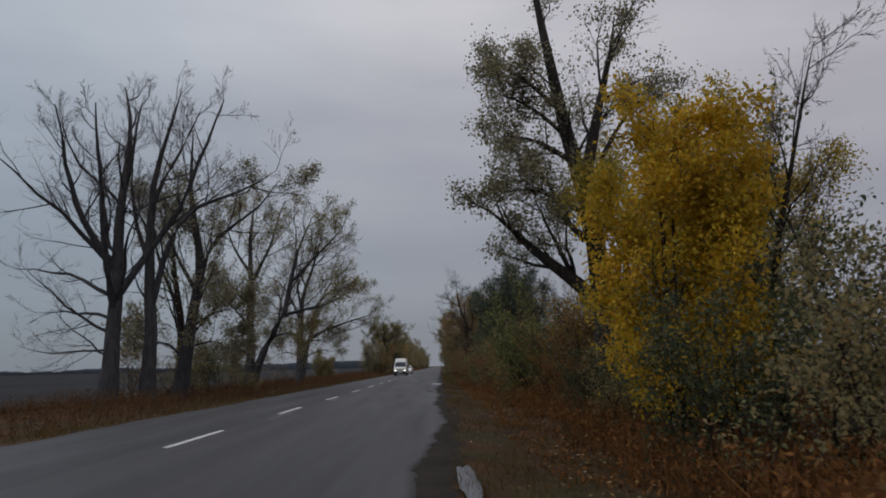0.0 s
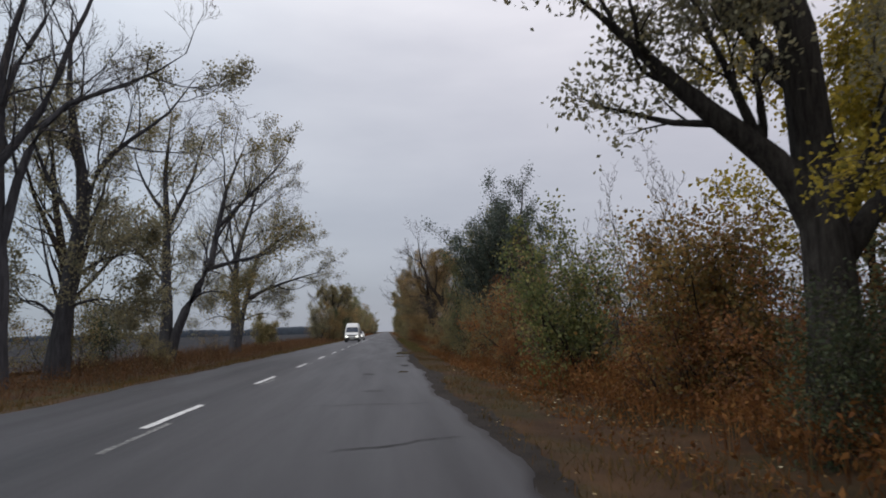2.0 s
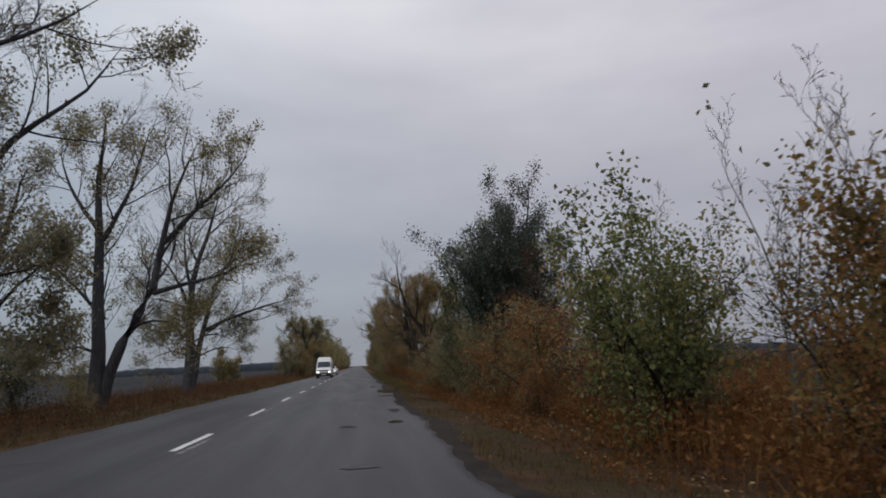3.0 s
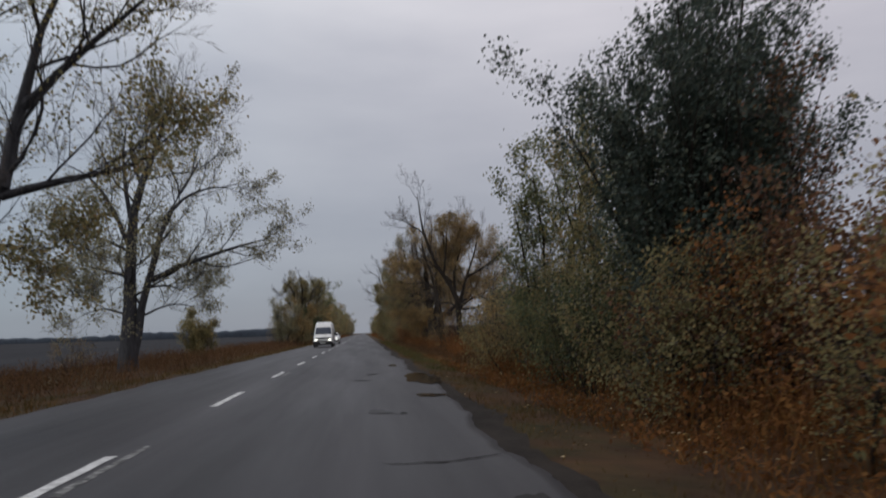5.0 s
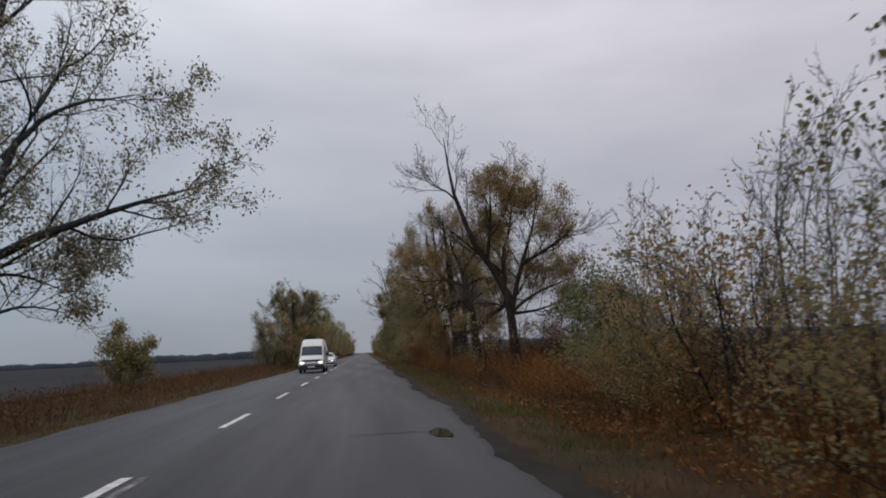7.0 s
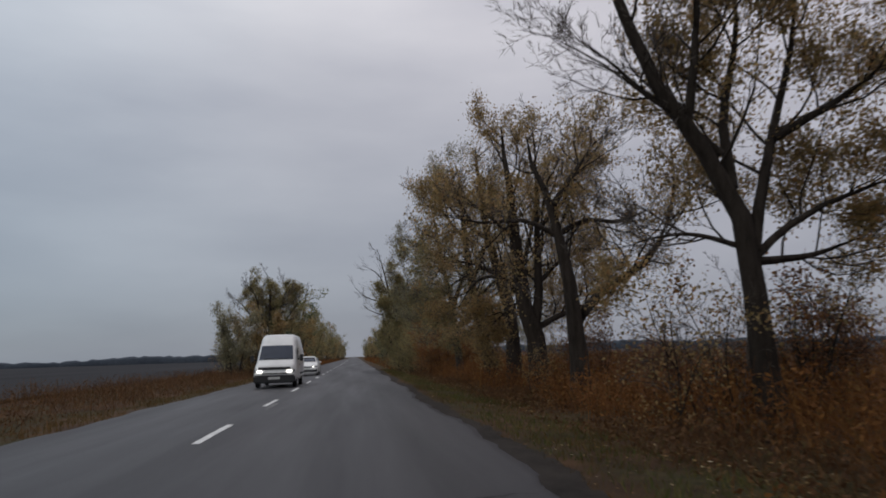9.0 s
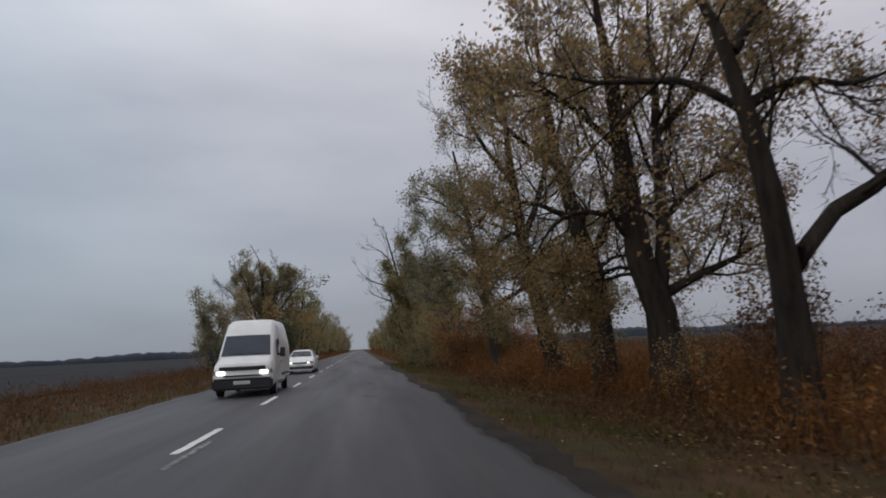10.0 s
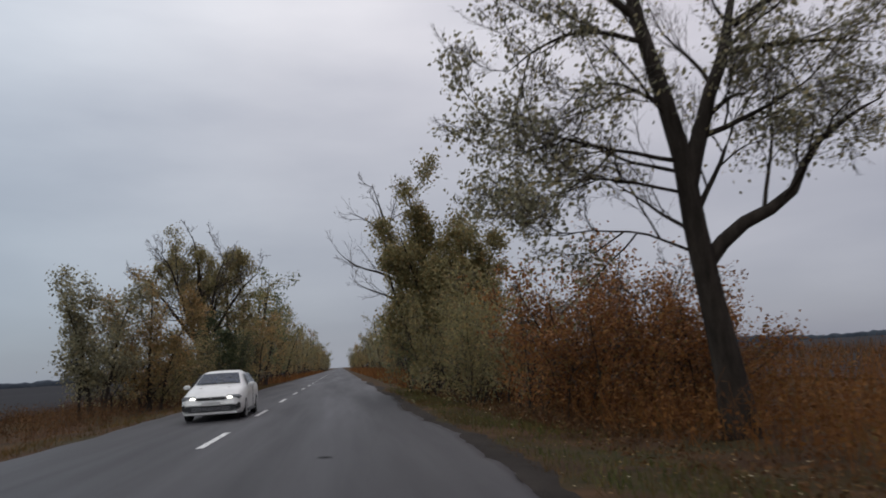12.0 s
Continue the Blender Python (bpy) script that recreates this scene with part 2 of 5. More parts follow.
def leaves_at(r, p, size, droop=0.25, long=1.5):
    """One folded leaf at each point."""
    n = len(p)
    a = unit(r.normal(0, 1, (n, 3)) - np.array([0, 0, droop]))
    b = unit(np.cross(a, r.normal(0, 1, (n, 3))))
    c = np.cross(a, b)
    s = (size * r.uniform(0.6, 1.3, n))[:, None]
    mid = p + a * s * long * 0.38
    v = np.stack([p, mid + b * s * 0.5 + c * s * 0.18, p + a * s * long, mid - b * s * 0.5 + c * s * 0.18], 1)
    f = np.arange(n * 4).reshape(n, 4)
    return v.reshape(-1, 3), f


def taper(rad, segs, tip):
    return rad[:, None] * np.linspace(1, tip ** 1.25, segs + 1)[None, :] ** 0.8


def spikes(r, pts, rad):
    """Fine twigs: one thin triangle for each polyline, from its start to its end."""
    a, e = pts[:, 0], pts[:, -1]
    s = unit(np.cross(e - a, r.normal(0, 1, a.shape))) * rad[:, None]
    v = np.stack([a - s, a + s, e], 1)
    f = np.arange(len(a) * 3).reshape(-1, 3)
    return v.reshape(-1, 3), f


def bend(r, points, segs=9):
    """A smooth polyline of even steps through the joints of a limb, slightly gnarled."""
    p = np.array(points, float)
    for _ in range(2):
        q = np.concatenate([p[:-1] * 0.75 + p[1:] * 0.25, p[:-1] * 0.25 + p[1:] * 0.75], 1).reshape(-1, 3)
        p = np.concatenate([p[:1], q, p[-1:]])
    s = np.concatenate([[0], np.cumsum(np.linalg.norm(np.diff(p, axis=0), axis=1))])
    w = np.linspace(0, s[-1], segs + 1)
    out = np.stack([np.interp(w, s, p[:, i]) for i in range(3)], -1)
    out[1:] += r.normal(0, 0.012 * s[-1] / segs, (segs, 3)) * 2
    return out, s[-1]


def tree(seed, stems, counts=(7, 5, 5, 4), leaf=LEAF_OLIVE, leaves=5, size=0.10, density=0.7, bark=BARK, limbs=(), leaders=0, first=0.3,
         angle=48, ratio=0.5, up=0.10, wander=0.16, label="", category="tree", name="tree", group="roadside trees", twig=TWIG, far=False, thin=False, twig_w=1.0, fork=0.28, spread=0.5, spine=(), arms=(), keep=0.06, reach=2.4, bald=99.0, brush=30, core=99.0, snag=-99.0):
    """A tree: stems are (x, y, way, length, radius); limbs are extra (stem, u, way, length, radius); leaders: upright forks of the first stem;
    spine: joints of the first stem; arms: main limbs (joints, radius);
    bald: the height above which most twigs have lost their leaves; core: the radius outside which they have;
    snag: the x short of which the upper limbs are dead."""
    r = np.random.default_rng(seed)
    root = tagged(new(name), label, category, group)
    p0 = np.array([(s[0], s[1], -0.15) for s in stems], float)
    d0 = np.array([s[2] for s in stems], float)
    ln = np.array([s[3] for s in stems], float)
    rd = np.array([s[4] for s in stems], float)
    trunk = grow(r, p0, d0, ln, 9, 0.04 + wander * 0.2, 0.02)
    if spine:
        trunk[0], ln[0] = bend(r, spine)
    rr = taper(rd, 9, keep)
    rr[:, 0] *= 1.4
    rr[:, 1] *= 1.06
    sides = 10 if rd.max() > 0.2 else 4
    wood = [tubes(trunk, rr, sides)]

    def on_trunk(s, u):
        f = u * 9
        i = min(int(f), 8)
        return trunk[s, i] * (1 - f + i) + trunk[s, i + 1] * (f - i)

    if arms:
        got = [bend(r, q[0]) for q in arms]
        ap, al, ar = np.array([q[0] for q in got]), np.array([q[1] for q in got]), np.array([q[1] for q in arms], float)
        wood.append(tubes(ap, taper(ar, 9, 0.05), 8))
    if leaders:
        a = r.uniform(0, 6.28) + np.arange(leaders) * 6.283 / leaders + r.normal(0, 0.3, leaders)
        u = fork + 0.16 * np.arange(leaders) / leaders
        lp = np.array([on_trunk(0, q) for q in u])
        ld = unit(np.stack([np.cos(a) * spread, np.sin(a) * spread, np.full(leaders, 0.8)], -1) + d0[0] * 0.3)
        ll = ln[0] * (1 - u) * r.uniform(0.75, 1.0, leaders)
        lr = rd[0] * 0.5 * np.ones(leaders)
        lead = grow(r, lp, ld, ll, 9, wander * 0.6, 0.09)
        wood.append(tubes(lead, taper(lr, 9, 0.14), 7))
        trunk, ln, rd = np.concatenate([trunk, lead]), np.concatenate([ln, ll]), np.concatenate([rd, lr])
    p, d, l1, r1, k = sprout(r, trunk, ln, rd, counts[0], first, angle, ratio, 0.22 if spine else 0.36, 0.3)
    if arms:
        q = sprout(r, ap, al * 0.4 + reach, np.maximum(ar, 0.075), counts[0], 0.2, angle, 0.56, 0.36, 0.35)
        p, d, l1, r1 = (np.concatenate([m, n]) for m, n in zip((p, d, l1, r1), q))
    must = len(p)
    if limbs:
        p = np.concatenate([p, np.array([on_trunk(q[0], q[1]) for q in limbs])])
        d = np.concatenate([d, unit(np.array([q[2] for q in limbs], float))])
        l1, r1 = np.concatenate([l1, [q[3] for q in limbs]]), np.concatenate([r1, [q[4] for q in limbs]])
    s1, k1 = (3, 3) if far or thin else (6, 5)
    b1 = grow(r, p, d, l1, s1, wander, up)
    wood.append(tubes(b1, taper(r1, s1, 0.12), k1))
    p, d, l2, r2, k2 = sprout(r, b1, l1, r1, counts[1], 0.12, brush + 4, 0.52, 0.42, 0.3)
    s2 = 2 if far or thin else 4
    b2 = grow(r, p, d, l2, s2, wander * 1.2, up)
    r2 = np.maximum(r2, 0.006)
    wood.append(tubes(b2, taper(r2, s2, 0.2), 3))
    part("trunk", mesh_np("trunk", *merge(wood), bark, True), bark, root)
    p, d, l3, r3, k3 = sprout(r, b2, l2, r2, counts[2], 0.1, brush, 0.58, 0.5, 0.5)
    b3 = grow(r, p, d, l3, 2, wander * 1.3, up * 0.6)
    p, d, l4, r4, k4 = sprout(r, b3, l3, r3, counts[3], 0.15, brush, 0.62, 0.6, 0.6)
    b4 = grow(r, p, d, l4, 1, wander, 0.0)
    if not far:
        fine = [spikes(r, b3[:, :2], np.maximum(r3, 0.009 * twig_w)), spikes(r, b3[:, 1:], np.maximum(r3 * 0.7, 0.008 * twig_w)), spikes(r, b4, np.maximum(r4, 0.0065 * twig_w))]
        tagged(part("branchwork", mesh_np("branchwork", *merge(fine), twig), twig, root), kind="stuff")
    if leaves:
        b1_leafy = (r.random(len(b1)) < density + 0.25) | (np.arange(len(b1)) >= must)
        b1_leafy &= (b1[:, -1, 2] < bald) | (r.random(len(b1)) < 0.2)
        b1_leafy &= np.hypot(b1[:, -1, 0], b1[:, -1, 1]) < core
        b1_leafy &= (b1[:, -1, 0] > snag) | (b1[:, -1, 2] < 3.0)
        b2_leafy = (r.random(len(b2)) < density + 0.15) & b1_leafy[k2]
        ends = b4[b2_leafy[k3][k4] & (r.random(len(b4)) < density)]
        pts = []
        for j in range(leaves):
            w = r.random((len(ends), 1))
            pts.append(ends[:, 0] * (1 - w) + ends[:, 1] * w + r.normal(0, 0.09 + size * 1.1, (len(ends), 3)))
        tagged(part("crown", mesh_np("crown", *leaves_at(r, np.concatenate(pts), size), leaf), leaf, root), kind="stuff")
    return root


def put(root, x, y, z=0.0, turn=0.0, s=1.0):
    root.matrix_basis = pose(x, y, z, 0, 0, turn)
    root.scale = (s, s, s)
    return root


# ---- ground, road ----
CENTRE, LEFT_EDGE, RIGHT_EDGE, DASH_START = -2.63, -6.3, 2.0, -13.95


def ground_z(x, y):
    """Height of the ground: flat under the road, shallow ditches, a level field."""
    x, y = np.asarray(x, float), np.asarray(y, float)
    right = np.clip((x - 2.0) / 3.0, 0, 1)
    left = np.clip((-6.4 - x) / 3.0, 0, 1)
    z = -0.07 - 0.22 * right * right * (3 - 2 * right) - 0.25 * left * left * (3 - 2 * left)
    rough = 0.06 * np.sin(x * 1.3 + 0.7 * np.sin(y * 0.31)) * np.sin(y * 0.9 + x * 0.4) + 0.04 * np.sin(x * 2.9 + y * 2.3)
    outer = np.clip((x - 19) / 2, 0, 1) + np.clip((-17 - x) / 2, 0, 1)
    return z - 0.35 * outer + rough * np.maximum(right, left) * (1 - outer)


def grid_mesh(name, xs, ys, zf, material, smooth=True):
    X, Y = np.meshgrid(xs, ys)
    V = np.stack([X, Y, zf(X, Y)], -1)
    a = np.arange(len(xs) * len(ys)).reshape(len(ys), len(xs))
    F = np.stack([a[:-1, :-1], a[:-1, 1:], a[1:, 1:], a[1:, :-1]], -1).reshape(-1, 4)
    return mesh_np(name, V, F, material, smooth)


def soil():
    m, nt, b = base_mat("soil_and_leaf_mould", 0.95)
    c = ramp_node(nt, [(0.3, (0.038, 0.024, 0.016)), (0.5, (0.076, 0.045, 0.027)), (0.7, (0.115, 0.066, 0.034))], noise_node(nt, 0.8))
    g = ramp_node(nt, [(0.35, (0.04, 0.036, 0.019)), (0.7, (0.08, 0.062, 0.03))], noise_node(nt, 4))
    k = ramp_node(nt, [(0.45, (0, 0, 0)), (0.6, (1, 1, 1))], noise_node(nt, 0.35, 4))
    c = mix_col(nt, k, c, g)
    nt.links.new(c, b.inputs["Base Color"])
    bump_node(nt, b, noise_node(nt, 18, 6, 0.7), 0.8, 0.05)
    b.inputs["Specular IOR Level"].default_value = 0.1
    return m


SOIL = soil()
xs = np.unique(np.concatenate([-np.geomspace(16, 3500, 40), np.arange(-16, 16.1, 0.4), np.geomspace(16, 3500, 40)]))
ys = np.unique(np.concatenate([-np.geomspace(20, 2500, 25), np.arange(-20, 220, 1.0), np.geomspace(220, 3000, 50)]))
ground = tagged(new("ground", grid_mesh("ground", xs, ys, ground_z, SOIL)), "brown autumn soil with leaf mould and thin grass", "ground", kind="structure")


def asphalt():
    m, nt, b = base_mat("worn_asphalt", 0.5)
    c = ramp_node(nt, [(0.36, (0.022, 0.021, 0.024)), (0.64, (0.045, 0.043, 0.047))], noise_node(nt, 0.9, 5, 0.55, (1.0, 0.04, 1)))
    f = noise_node(nt, 60, 4, 0.8)
    c = mix_col(nt, 1.0, c, ramp_node(nt, [(0.35, (0.75, 0.75, 0.75)), (0.7, (1.3, 1.3, 1.3))], f), "MULTIPLY")
    g = nt.nodes.new("ShaderNodeNewGeometry")
    sx = nt.nodes.new("ShaderNodeSeparateXYZ")
    nt.links.new(g.outputs["Position"], sx.inputs["Vector"])
    across = nt.nodes.new("ShaderNodeMapRange")
    across.inputs["From Min"].default_value, across.inputs["From Max"].default_value = -7.0, 3.0
    nt.links.new(sx.outputs["X"], across.inputs["Value"])
    plain, worn = (1.08, 1.08, 1.08), (0.84, 0.84, 0.84)
    tracks = ramp_node(nt, [(0.1, plain), (0.19, worn), (0.29, plain), (0.38, worn), (0.48, plain), (0.58, worn), (0.68, plain), (0.78, worn), (0.88, plain)], across.outputs["Result"])
    k = ramp_node(nt, [(0.35, (0.25, 0.25, 0.25)), (0.65, (1, 1, 1))], noise_node(nt, 0.5, 4, 0.6, (1.0, 0.12, 1)))
    c = mix_col(nt, k, c, mix_col(nt, 1.0, c, tracks, "MULTIPLY"))
    nt.links.new(c, b.inputs["Base Color"])
    rg = ramp_node(nt, [(0.35, (0.5, 0.5, 0.5)), (0.65, (0.64, 0.64, 0.64))], noise_node(nt, 0.7, 5, 0.6, (1.0, 0.06, 1)))
    nt.links.new(rg, b.inputs["Roughness"])
    bump_node(nt, b, f, 0.35, 0.006)
    b.inputs["Specular IOR Level"].default_value = 0.4
    return m


ASPHALT = asphalt()


def edge_right(y):
    return RIGHT_EDGE + 0.12 * np.sin(y * 0.37 + 1) + 0.05 * np.sin(y * 1.1) + 0.03 * np.sin(y * 2.7 + 2) + 0.02 * np.sin(y * 6.1) + 0.015 * np.sin(y * 11.3) + 0.2 * np.exp(-((y - 22) / 9) ** 2)


def edge_left(y):
    return LEFT_EDGE + 0.08 * np.sin(y * 0.51) + 0.05 * np.sin(y * 1.7)


def road_mesh():
    ys = np.concatenate([np.arange(-30, 160, 0.4), np.arange(160, 400, 4.0), np.linspace(400, 1500, 30)])
    w = np.concatenate([[0, 0.002], np.linspace(0.02, 0.98, 22), [0.998, 1]])
    L, R = edge_left(ys)[:, None], edge_right(ys)[:, None]
    X = L + (R - L) * w[None, :]
    Z = 0.02 - 0.012 * np.abs(X - CENTRE) + 0.008 * np.sin(X * 2.1 + ys[:, None] * 0.2) * np.sin(ys[:, None] * 0.7)
    Z[:, 0] = Z[:, -1] = -0.12
    V = np.stack([X, np.broadcast_to(ys[:, None], X.shape), Z], -1)
    a = np.arange(X.size).reshape(X.shape)
    F = np.stack([a[:-1, :-1], a[:-1, 1:], a[1:, 1:], a[1:, :-1]], -1).reshape(-1, 4)
    return mesh_np("road", V, F, ASPHALT, True)


road = tagged(new("road", road_mesh()), "worn grey asphalt country road with damp patches", "road", kind="structure")


GRAVEL = surface("dark_gravel", [(0.3, (0.027, 0.023, 0.02)), (0.7, (0.06, 0.05, 0.043))], 1.2, 45, 0.9, 0.9, 0.03)


def shoulder_mesh():
    ys = np.arange(-20, 170, 0.4)
    a = edge_right(ys) - 0.04
    wide = 0.62 + 0.16 * np.sin(ys * 0.53 + 2) + 0.05 * np.sin(ys * 1.9) + 0.03 * np.sin(ys * 4.7 + 1)
    w = np.linspace(0, 1, 7)[None, :]
    X = a[:, None] + wide[:, None] * w
    Z = np.maximum(ground_z(X, ys[:, None]), -0.3) + 0.03 - 0.07 * w ** 3 + 0.012 * np.sin(X * 17 + ys[:, None] * 9)
    V = np.stack([X, np.broadcast_to(ys[:, None], X.shape), Z], -1)
    i = np.arange(X.size).reshape(X.shape)
    F = np.stack([i[:-1, :-1], i[:-1, 1:], i[1:, 1:], i[1:, :-1]], -1).reshape(-1, 4)
    return mesh_np("road_shoulder", V, F, GRAVEL, True)


tagged(new("road_shoulder", shoulder_mesh()), "narrow dark gravel shoulder along the asphalt edge", "shoulder", kind="structure")


def road_z(x, y):
    return 0.02 - 0.012 * abs(x - CENTRE) + 0.008 * math.sin(x * 2.1 + y * 0.2) * math.sin(y * 0.7)


PAINT = surface("road_paint_white", [(0.35, (0.55, 0.55, 0.54)), (0.6, (0.82, 0.82, 0.8))], 6, 60, 0.6, 0.3, 0.004)
for i in range(60):
    y0 = DASH_START + i * 9.0
    n = 9
    yy = np.linspace(y0, y0 + 3.35, n)
    hw = 0.07
    V, F = [], []
    for j, y in enumerate(yy):
        for sx in (-1, 1):
            x = CENTRE + sx * hw * (1 + 0.12 * math.sin(y * 9 + sx))
            V.append((x, y, road_z(x, y) + 0.006))
    for j in range(n - 1):
        F.append((2 * j, 2 * j + 1, 2 * j + 3, 2 * j + 2))
    part("centre_dash", mesh_np("centre_dash", V, F, PAINT), PAINT, road)

# ---- worn spots of the road: puddles, patches, cracks ----
def water():
    m, nt, b = base_mat("puddle_water", 0.1)
    nt.links.new(ramp_node(nt, [(0.3, (0.02, 0.016, 0.013)), (0.7, (0.05, 0.04, 0.032))], noise_node(nt, 2)), b.inputs["Base Color"])
    b.inputs["IOR"].default_value = 1.33
    return m


WATER = water()
PATCH = surface("dark_crumbled_asphalt", [(0.3, (0.026, 0.026, 0.027)), (0.7, (0.055, 0.053, 0.05))], 2, 50, 0.75, 0.5, 0.006)
PALE = surface("pale_repaired_asphalt", [(0.3, (0.06, 0.06, 0.062)), (0.7, (0.11, 0.11, 0.112))], 3, 50, 0.7, 0.4, 0.006)
CRACK = surface("crack_filled_with_dirt", [(0.3, (0.012, 0.011, 0.010)), (0.7, (0.028, 0.025, 0.022))], 4, 50, 0.95, 0.5, 0.01)


def blot(name, x, y, rx, ry, seed, material, lift=0.006, n=40, ragged=0.3):
    """A flat spot with a ragged outline that lies on the road."""
    r = np.random.default_rng(seed)
    a = np.arange(n) * 2 * np.pi / n
    k = 1 + ragged * sum(np.sin(a * q + r.uniform(0, 6)) / q ** 0.7 for q in (2, 3, 5, 7, 11)) * 0.5
    V, F = [(x, y, road_z(x, y) + lift)], []
    for ring in (0.5, 1.0):
        for i in range(n):
            px_, py_ = x + rx * k[i] * math.cos(a[i]) * ring, y + ry * k[i] * math.sin(a[i]) * ring
            V.append((px_, py_, (road_z(x, y) if material is WATER else road_z(px_, py_)) + lift))
    for i in range(n):
        j = (i + 1) % n
        F += [(0, 1 + i, 1 + j, 1 + j), (1 + i, 1 + n + i, 1 + n + j, 1 + j)]
    me = bpy.data.meshes.new(name)
    me.from_pydata(V, [], [tuple(dict.fromkeys(f)) for f in F])
    me.materials.append(material)
    return part(name, me, material, road)


for i, (x, y, rx, ry) in enumerate(((1.9, 56.0, 0.5, 2.3), (1.65, 50.3, 0.28, 0.45), (1.38, 64.4, 0.2, 0.6), (1.43, 35.5, 0.16, 0.4), (2.52, 8.9, 0.13, 1.5))):
    blot("puddle", x, y, rx, ry, 300 + i, WATER, 0.012, ragged=0.45)
for i, (x, y, rx, ry, m) in enumerate(((0.6, 27.9, 0.28, 0.16, PALE), (0.49, 47.3, 0.2, 0.3, PALE), (0.31, 34.6, 0.2, 0.2, PATCH), (1.6, 40.0, 0.2, 0.6, PATCH), (0.9, 47.0, 0.07, 0.1, PATCH),
                                      (0.3, 112.0, 0.14, 0.12, PATCH), (0.2, 104.5, 0.15, 0.12, PATCH), (-0.3, 118.5, 0.1, 0.08, PATCH), (0.5, 58.5, 0.16, 0.2, PATCH), (0.2, 55.6, 0.2, 0.15, PATCH))):
    blot("road_patch", x, y, rx, ry, 340 + i, m, 0.010 + 0.0003 * i, ragged=0.6)


def crack(x0, y0, x1, y1, seed, w=0.03):
    r = np.random.default_rng(seed)
    n = 26
    t = np.linspace(0, 1, n)
    dx, dy = x1 - x0, y1 - y0
    ln = math.hypot(dx, dy)
    off = np.cumsum(r.normal(0, 0.035, n))
    off -= off[-1] * t
    V, F = [], []
    for i in range(n):
        cx, cy = x0 + dx * t[i] - dy / ln * off[i], y0 + dy * t[i] + dx / ln * off[i]
        hw = w * r.uniform(0.3, 1.2) * (0.3 + math.sin(math.pi * t[i]))
        for s in (-1, 1):
            X, Y = cx - dy / ln * hw * s, cy + dx / ln * hw * s
            V.append((X, Y, road_z(X, Y) + 0.011))
    for i in range(n - 1):
        F.append((2 * i, 2 * i + 1, 2 * i + 3, 2 * i + 2))
    part("crack", mesh_np("crack", V, F, CRACK), CRACK, road)


for i, (a, b, c, d) in enumerate(((0.2, 19.6, 1.9, 20.4), (-0.6, 24.6, 1.8, 25.0), (0.4, 42.3, 1.8, 42.6), (-0.3, 64.4, 1.9, 64.8), (0.3, 102.8, 1.6, 103), (0.8, 106, 1.6, 106.5), (0.2, 79.5, 1.7, 79.7), (-5.8, 30, -4.2, 30.5), (-5.8, 58, -4.0, 58.4))):
    crack(a, b, c, d, 400 + i, 0.02)


# faded older marks beside the fresh centre line
GHOST = surface("worn_old_paint", [(0.4, (0.09, 0.09, 0.09)), (0.62, (0.33, 0.33, 0.32))], 9, 60, 0.7, 0.2, 0.004)
for y0 in (19.8, 30.4, 41.3, 58.6, 92.6):
    V, F = [], []
    for j in range(8):
        y = y0 + j * 0.4
        for s in (-1, 1):
            x = CENTRE + 0.22 + s * 0.05 * (1 + 0.3 * math.sin(y * 7 + s))
            V.append((x, y, road_z(x, y) + 0.005))
    for j in range(7):
        F.append((2 * j, 2 * j + 1, 2 * j + 3, 2 * j + 2))
    part("faded_dash", mesh_np("faded_dash", V, F, GHOST), GHOST, road)

# ---- roadside trees, left ----
Z = (0, 0, 1)
OLD = "old leafless roadside poplar with dark forking trunk"
put(tree(11, [(0, 0, (0.02, 0, 1), 18.5, 0.43)], (8, 6, 6, 4), leaves=0, leaders=4, fork=0.26, spread=0.8, first=0.2, ratio=0.36, twig_w=1.4, up=0.09, bark=BARK_GREY, label=OLD, limbs=[(0, 0.2, (-1, 0, 0.3), 5.5, 0.09), (0, 0.16, (-1, 0.3, -0.05), 4.5, 0.07), (0, 0.3, (-1, 0, 0.5), 7, 0.13), (0, 0.24, (-1, 0.1, 0.2), 6, 0.1), (0, 0.36, (-0.8, 0, 0.8), 9, 0.17), (0, 0.14, (-0.6, -0.6, 0.1), 4, 0.06)]), -14.4, 36.6, -0.3)
put(tree(12, [(0, 0, (0.03, 0, 1), 17, 0.38)], (7, 6, 6, 4), leaves=0, reach=4.0, first=0.3, ratio=0.3, twig_w=1.3, up=0.09, bark=BARK_GREY, spine=[(0, 0, -0.2), (0.1, 0, 3), (0, 0, 6), (-0.3, 0, 9), (-0.2, 0, 12), (0.6, 0.3, 15), (1.0, 0.4, 17)],
         arms=[([(0.05, 0, 5), (0.6, 0, 8), (2, 0, 10.4), (3.7, 0, 10.7), (4.8, 0, 11.2), (6.5, 0, 12.2)], 0.2), ([(-0.3, 0, 8), (-0.1, 0, 11), (1.5, 0, 13.8), (2.4, 0, 16)], 0.17), ([(-0.1, 0, 7), (-1.2, 0, 10), (-1.5, 0.2, 14)], 0.15)], label="old leafless poplar with a long leaning limb"), -12.9, 37.8, -0.3)
